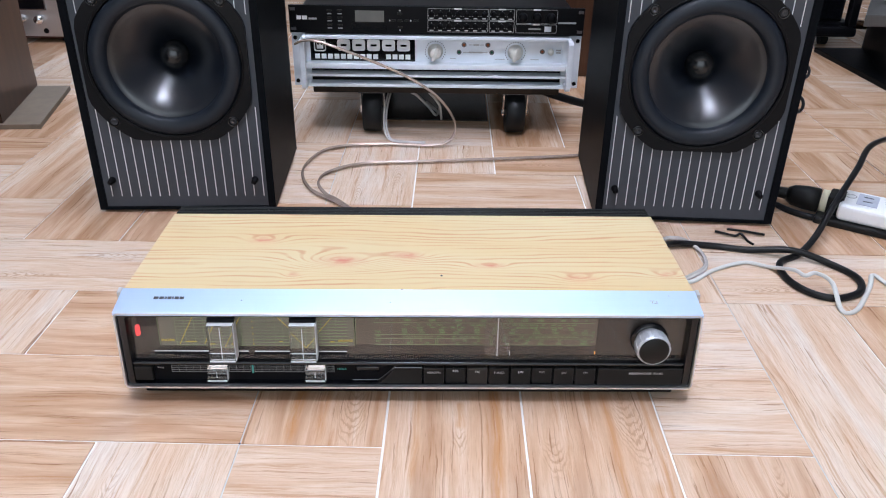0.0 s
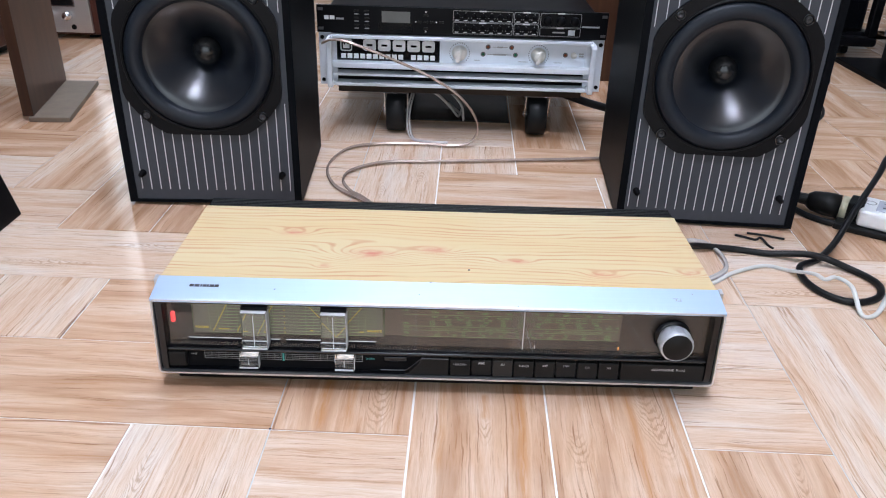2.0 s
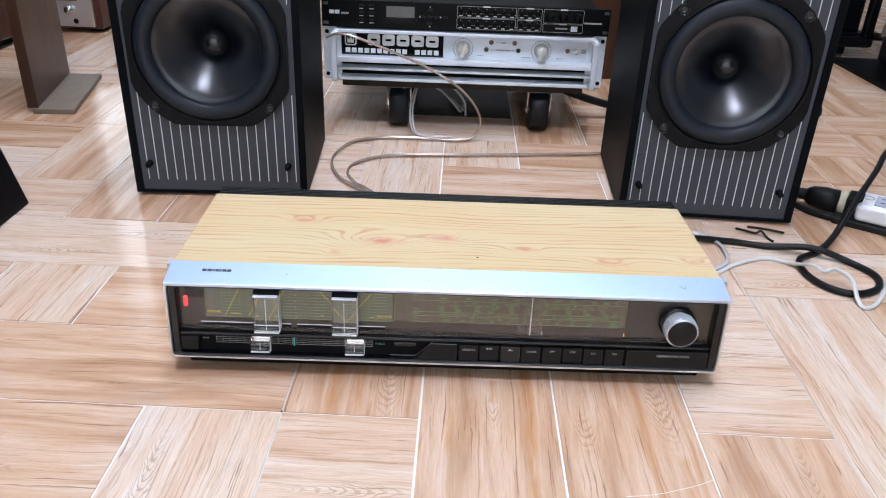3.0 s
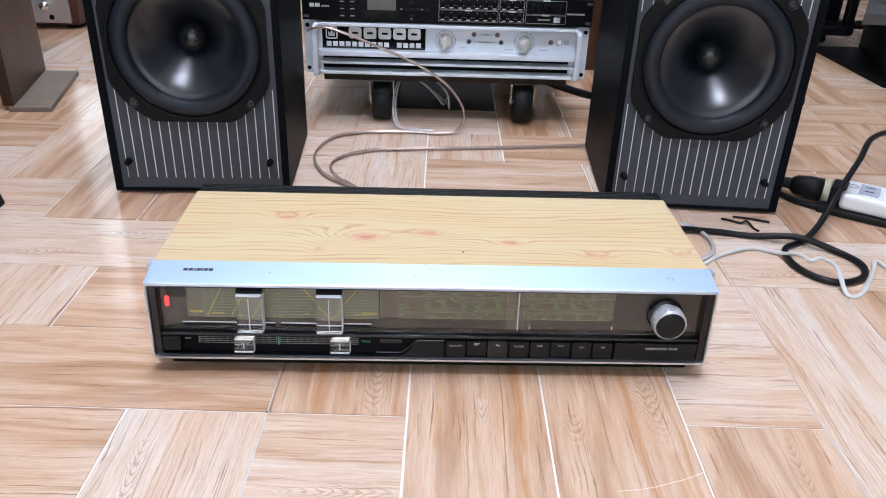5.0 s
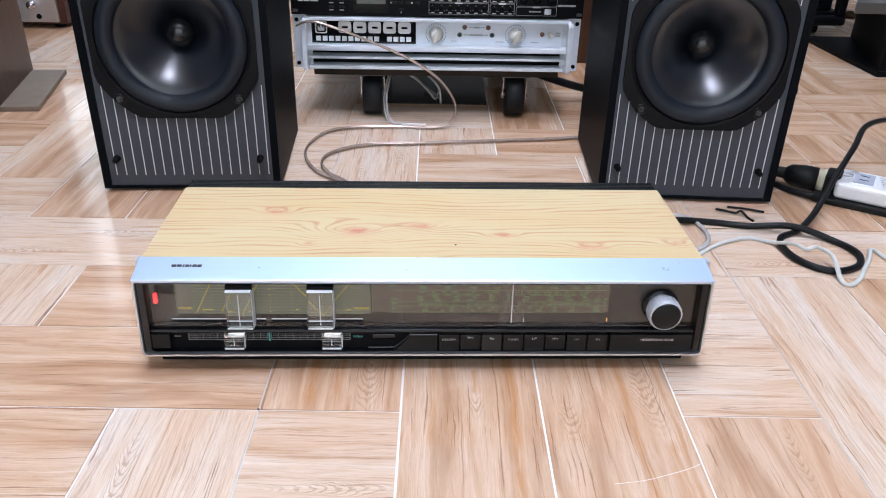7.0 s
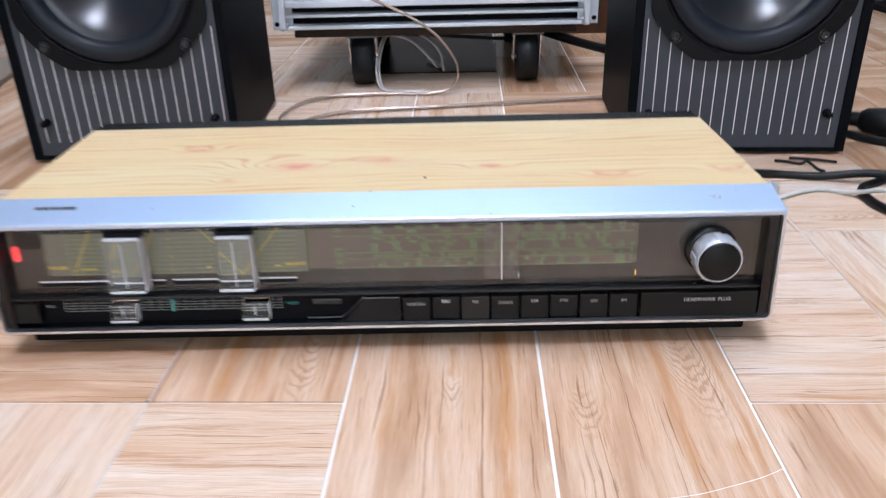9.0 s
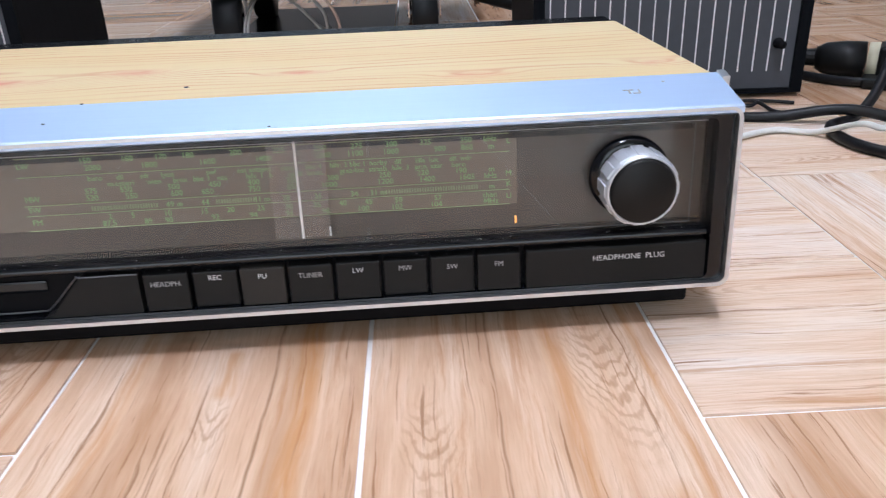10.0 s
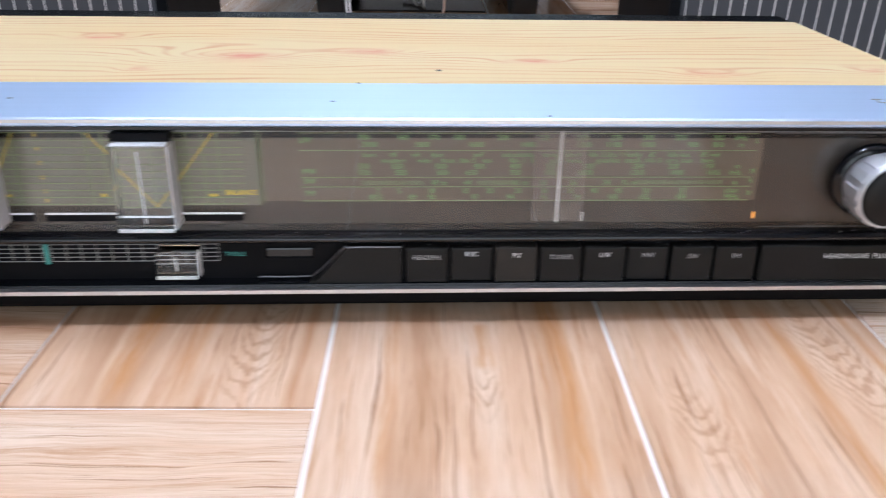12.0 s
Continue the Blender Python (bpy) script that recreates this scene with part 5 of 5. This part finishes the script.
cord("rack_cable", [(0.300, 0.960, 0.060), (0.350, 0.915, 0.050), (0.420, 0.912, 0.030), (0.50, 0.930, 0.012), (0.60, 0.98, 0.008)], 0.0075, CABLE_BLACK, "thick black cable behind the rack", "cable")
cord("black_scrap", [(0.540, 0.432, 0.002), (0.548, 0.423, 0.004), (0.562, 0.418, 0.003), (0.570, 0.420, 0.005), (0.575, 0.405, 0.002), (0.579, 0.396, 0.002)], 0.0017, CABLE_BLACK, "small twisted scrap of black tape", "scrap")
cord("black_scrap", [(0.558, 0.440, 0.002), (0.580, 0.432, 0.003), (0.604, 0.425, 0.002)], 0.0016, CABLE_BLACK, "small straight scrap of black tape", "scrap")
for fx, fy in ((0.968, 1.215), (0.858, 0.968)):
    cord("cable_ring", [(fx - 0.006 + 0.014 * math.cos(a), fy + 0.006 * math.sin(a), 0.0172 + 0.014 * math.sin(a)) for a in np.linspace(0, 6.283, 13)], 0.0032, CABLE_BLACK, "curl of black cable standing on the tiles", "cable")


CRUMBS = ((0.478, 0.068), (0.490, 0.0755), (0.417, 0.010), (0.118, -0.018), (-0.168, -0.086))
crumb_dice = random.Random(11)
part("scuff", sweep([(0.298, -0.083, 0.0001), (0.322, -0.079, 0.0001), (0.341, -0.073, 0.0001), (0.360, -0.066, 0.0001), (0.374, -0.059, 0.0001)], 0.00025, 6, 6, 0.4), SCUFF, floor, "thin pale scuff on the glaze")
for cx, cy in CRUMBS:
    bm = bmesh.new()
    bmesh.ops.create_icosphere(bm, subdivisions=1, radius=1.0)
    for v in bm.verts:
        v.co = Vector((v.co.x * 0.0011 * crumb_dice.uniform(0.7, 1.3), v.co.y * 0.0009 * crumb_dice.uniform(0.7, 1.3), 0.0007 + v.co.z * 0.0007))
    tagged(part("crumb", bm, DARK_INK), "tiny dark crumb of dirt on the tiles", "crumb", "crumbs on the floor")

# ---- the floor's planks: H or V, cell x, cell y, length in cells ----
# planks H6,4 to H5,6 take darker tones to paint in the shade there
LAID = ("V1,-1,2a V2,-1,2b H3,0,1p V3,-2,2m V4,-1,3p V0,0,2c V-1,-2,2p H0,-1,1p H-3,-1,2m H-4,0,4d V-3,1,1p H-2,1,2d H2,1,2p H-4,2,3p V3,2,2p H4,2,2p H6,2,2p V5,0,2m H6,1,2p "
        "V-3,3,2d V-2,3,1d H-5,3,2p H4,3,1p V5,3,1d V6,3,1d H1,4,2m V3,4,1p V0,4,2p H-1,4,1p H-1,5,1p V-4,4,2m H-6,4,2p H-6,5,2d V1,5,1p H2,5,2m H0,6,2p V-1,6,2p V2,6,2d H3,6,1m H3,7,1m "
        "V-5,6,2d V-6,6,2d V-4,6,1m H6,4,2m V6,5,1m H5,5,1d V7,5,2m H5,6,2m H5,7,2m H5,8,1d V6,8,2m V7,8,2m H0,-2,1p H1,-2,2m")
I0, I1, J0, J1 = -9, 14, -3, 14
cells = {}
planks = []


def lay(kind, i, j, n, tone):
    span = [(i + k, j) if kind == "H" else (i, j + k) for k in range(n)]
    if any(c in cells for c in span):
        return False
    for c in span:
        cells[c] = 1
    planks.append((kind, i, j, n, tone))
    return True


for token in LAID.split():
    a, b, c = token[1:].split(",")
    lay(token[0], int(a), int(b), int(c[:-1]), c[-1])
dice = random.Random(5)
for j in range(J0, J1):
    for i in range(I0, I1):
        if (i, j) not in cells:
            kind = "H" if ((i // 2) + (j // 2)) % 2 == 0 else "V"
            if dice.random() < 0.25:
                kind = "V" if kind == "H" else "H"
            for n in (2, 1):
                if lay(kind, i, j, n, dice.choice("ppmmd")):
                    break


def edge_gap(line, real):
    return 0.0007 if line % 4 == real else 0.0011


plank_mesh = {}
for kind, i, j, n, tone in planks:
    w, h = (n, 1) if kind == "H" else (1, n)
    x0, x1 = i * U + edge_gap(i, 0), (i + w) * U - edge_gap(i + w, 0)
    y0, y1 = j * U + edge_gap(j, 2), (j + h) * U - edge_gap(j + h, 2)
    lx, ly = (x1 - x0, y1 - y0) if kind == "H" else (y1 - y0, x1 - x0)
    key = (round(lx, 5), round(ly, 5), tone)
    if key not in plank_mesh:
        bm = box(-lx / 2, lx / 2, -ly / 2, ly / 2, -0.0045, 0.0)
        me = bpy.data.meshes.new("plank")
        bm.to_mesh(me)
        bm.free()
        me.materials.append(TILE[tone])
        plank_mesh[key] = me
    ob = new("plank", plank_mesh[key])
    ob.matrix_world = pose((x0 + x1) / 2, (y0 + y1) / 2, 0, 0, 0, (0 if kind == "H" else 90) + (180 if dice.random() < 0.5 and tone in "pmd" else 0))
    ob.parent = floor
joints = bmesh.new()
for i in range(I0, I1 + 1):
    if i % 4 == 0:
        box(i * U - 0.0009, i * U + 0.0009, J0 * U, J1 * U, -0.003, -0.0007, bm=joints)
for j in range(J0, J1 + 1):
    if j % 4 == 2:
        box(I0 * U, I1 * U, j * U - 0.0009, j * U + 0.0009, -0.003, -0.00075, bm=joints)
part("tile_joint", joints, GREY_GROUT, floor, "thin grey tile joints")

# the far floor, one joined sheet of the same planks
verts, faces, uvs = [], [], []

def near(i, j):
    return I0 <= i < I1 and J0 <= j < J1


def far_piece(i, j, w, h):
    a, b, c, d = i * U + 0.0013, (i + w) * U - 0.0013, j * U + 0.0013, (j + h) * U - 0.0013
    if a < X0 or b > X1 or c < Y0 or d > Y1:
        return
    k = len(verts)
    verts.extend([(a, c, 0), (b, c, 0), (b, d, 0), (a, d, 0)])
    faces.append((k, k + 1, k + 2, k + 3))
    uvs.extend([(a, c), (b, c), (b, d), (a, d)] if w >= h else [(c, a), (c, b), (d, b), (d, a)])


for j in range(-26, 36, 2):
    for i in range(-28, 32, 2):
        block = [(i + p, j + q) for p in (0, 1) for q in (0, 1)]
        if any(near(*c) for c in block):
            for c in block:
                if not near(*c):
                    far_piece(*c, 1, 1)
        elif (i // 2 + j // 2) % 2 == 0:
            far_piece(i, j, 2, 1)
            far_piece(i, j + 1, 2, 1)
        else:
            far_piece(i, j, 1, 2)
            far_piece(i + 1, j, 1, 2)
far = bpy.data.meshes.new("far_planks")
far.from_pydata(verts, [], faces)
layer = far.uv_layers.new(name="UVMap")
for k, uv in enumerate(uvs):
    layer.data[k].uv = uv
far.materials.append(TILE_FAR)
far_ob = new("far_planks", far)
far_ob.parent = floor
tagged(far_ob, "joined far floor planks", kind="stuff")
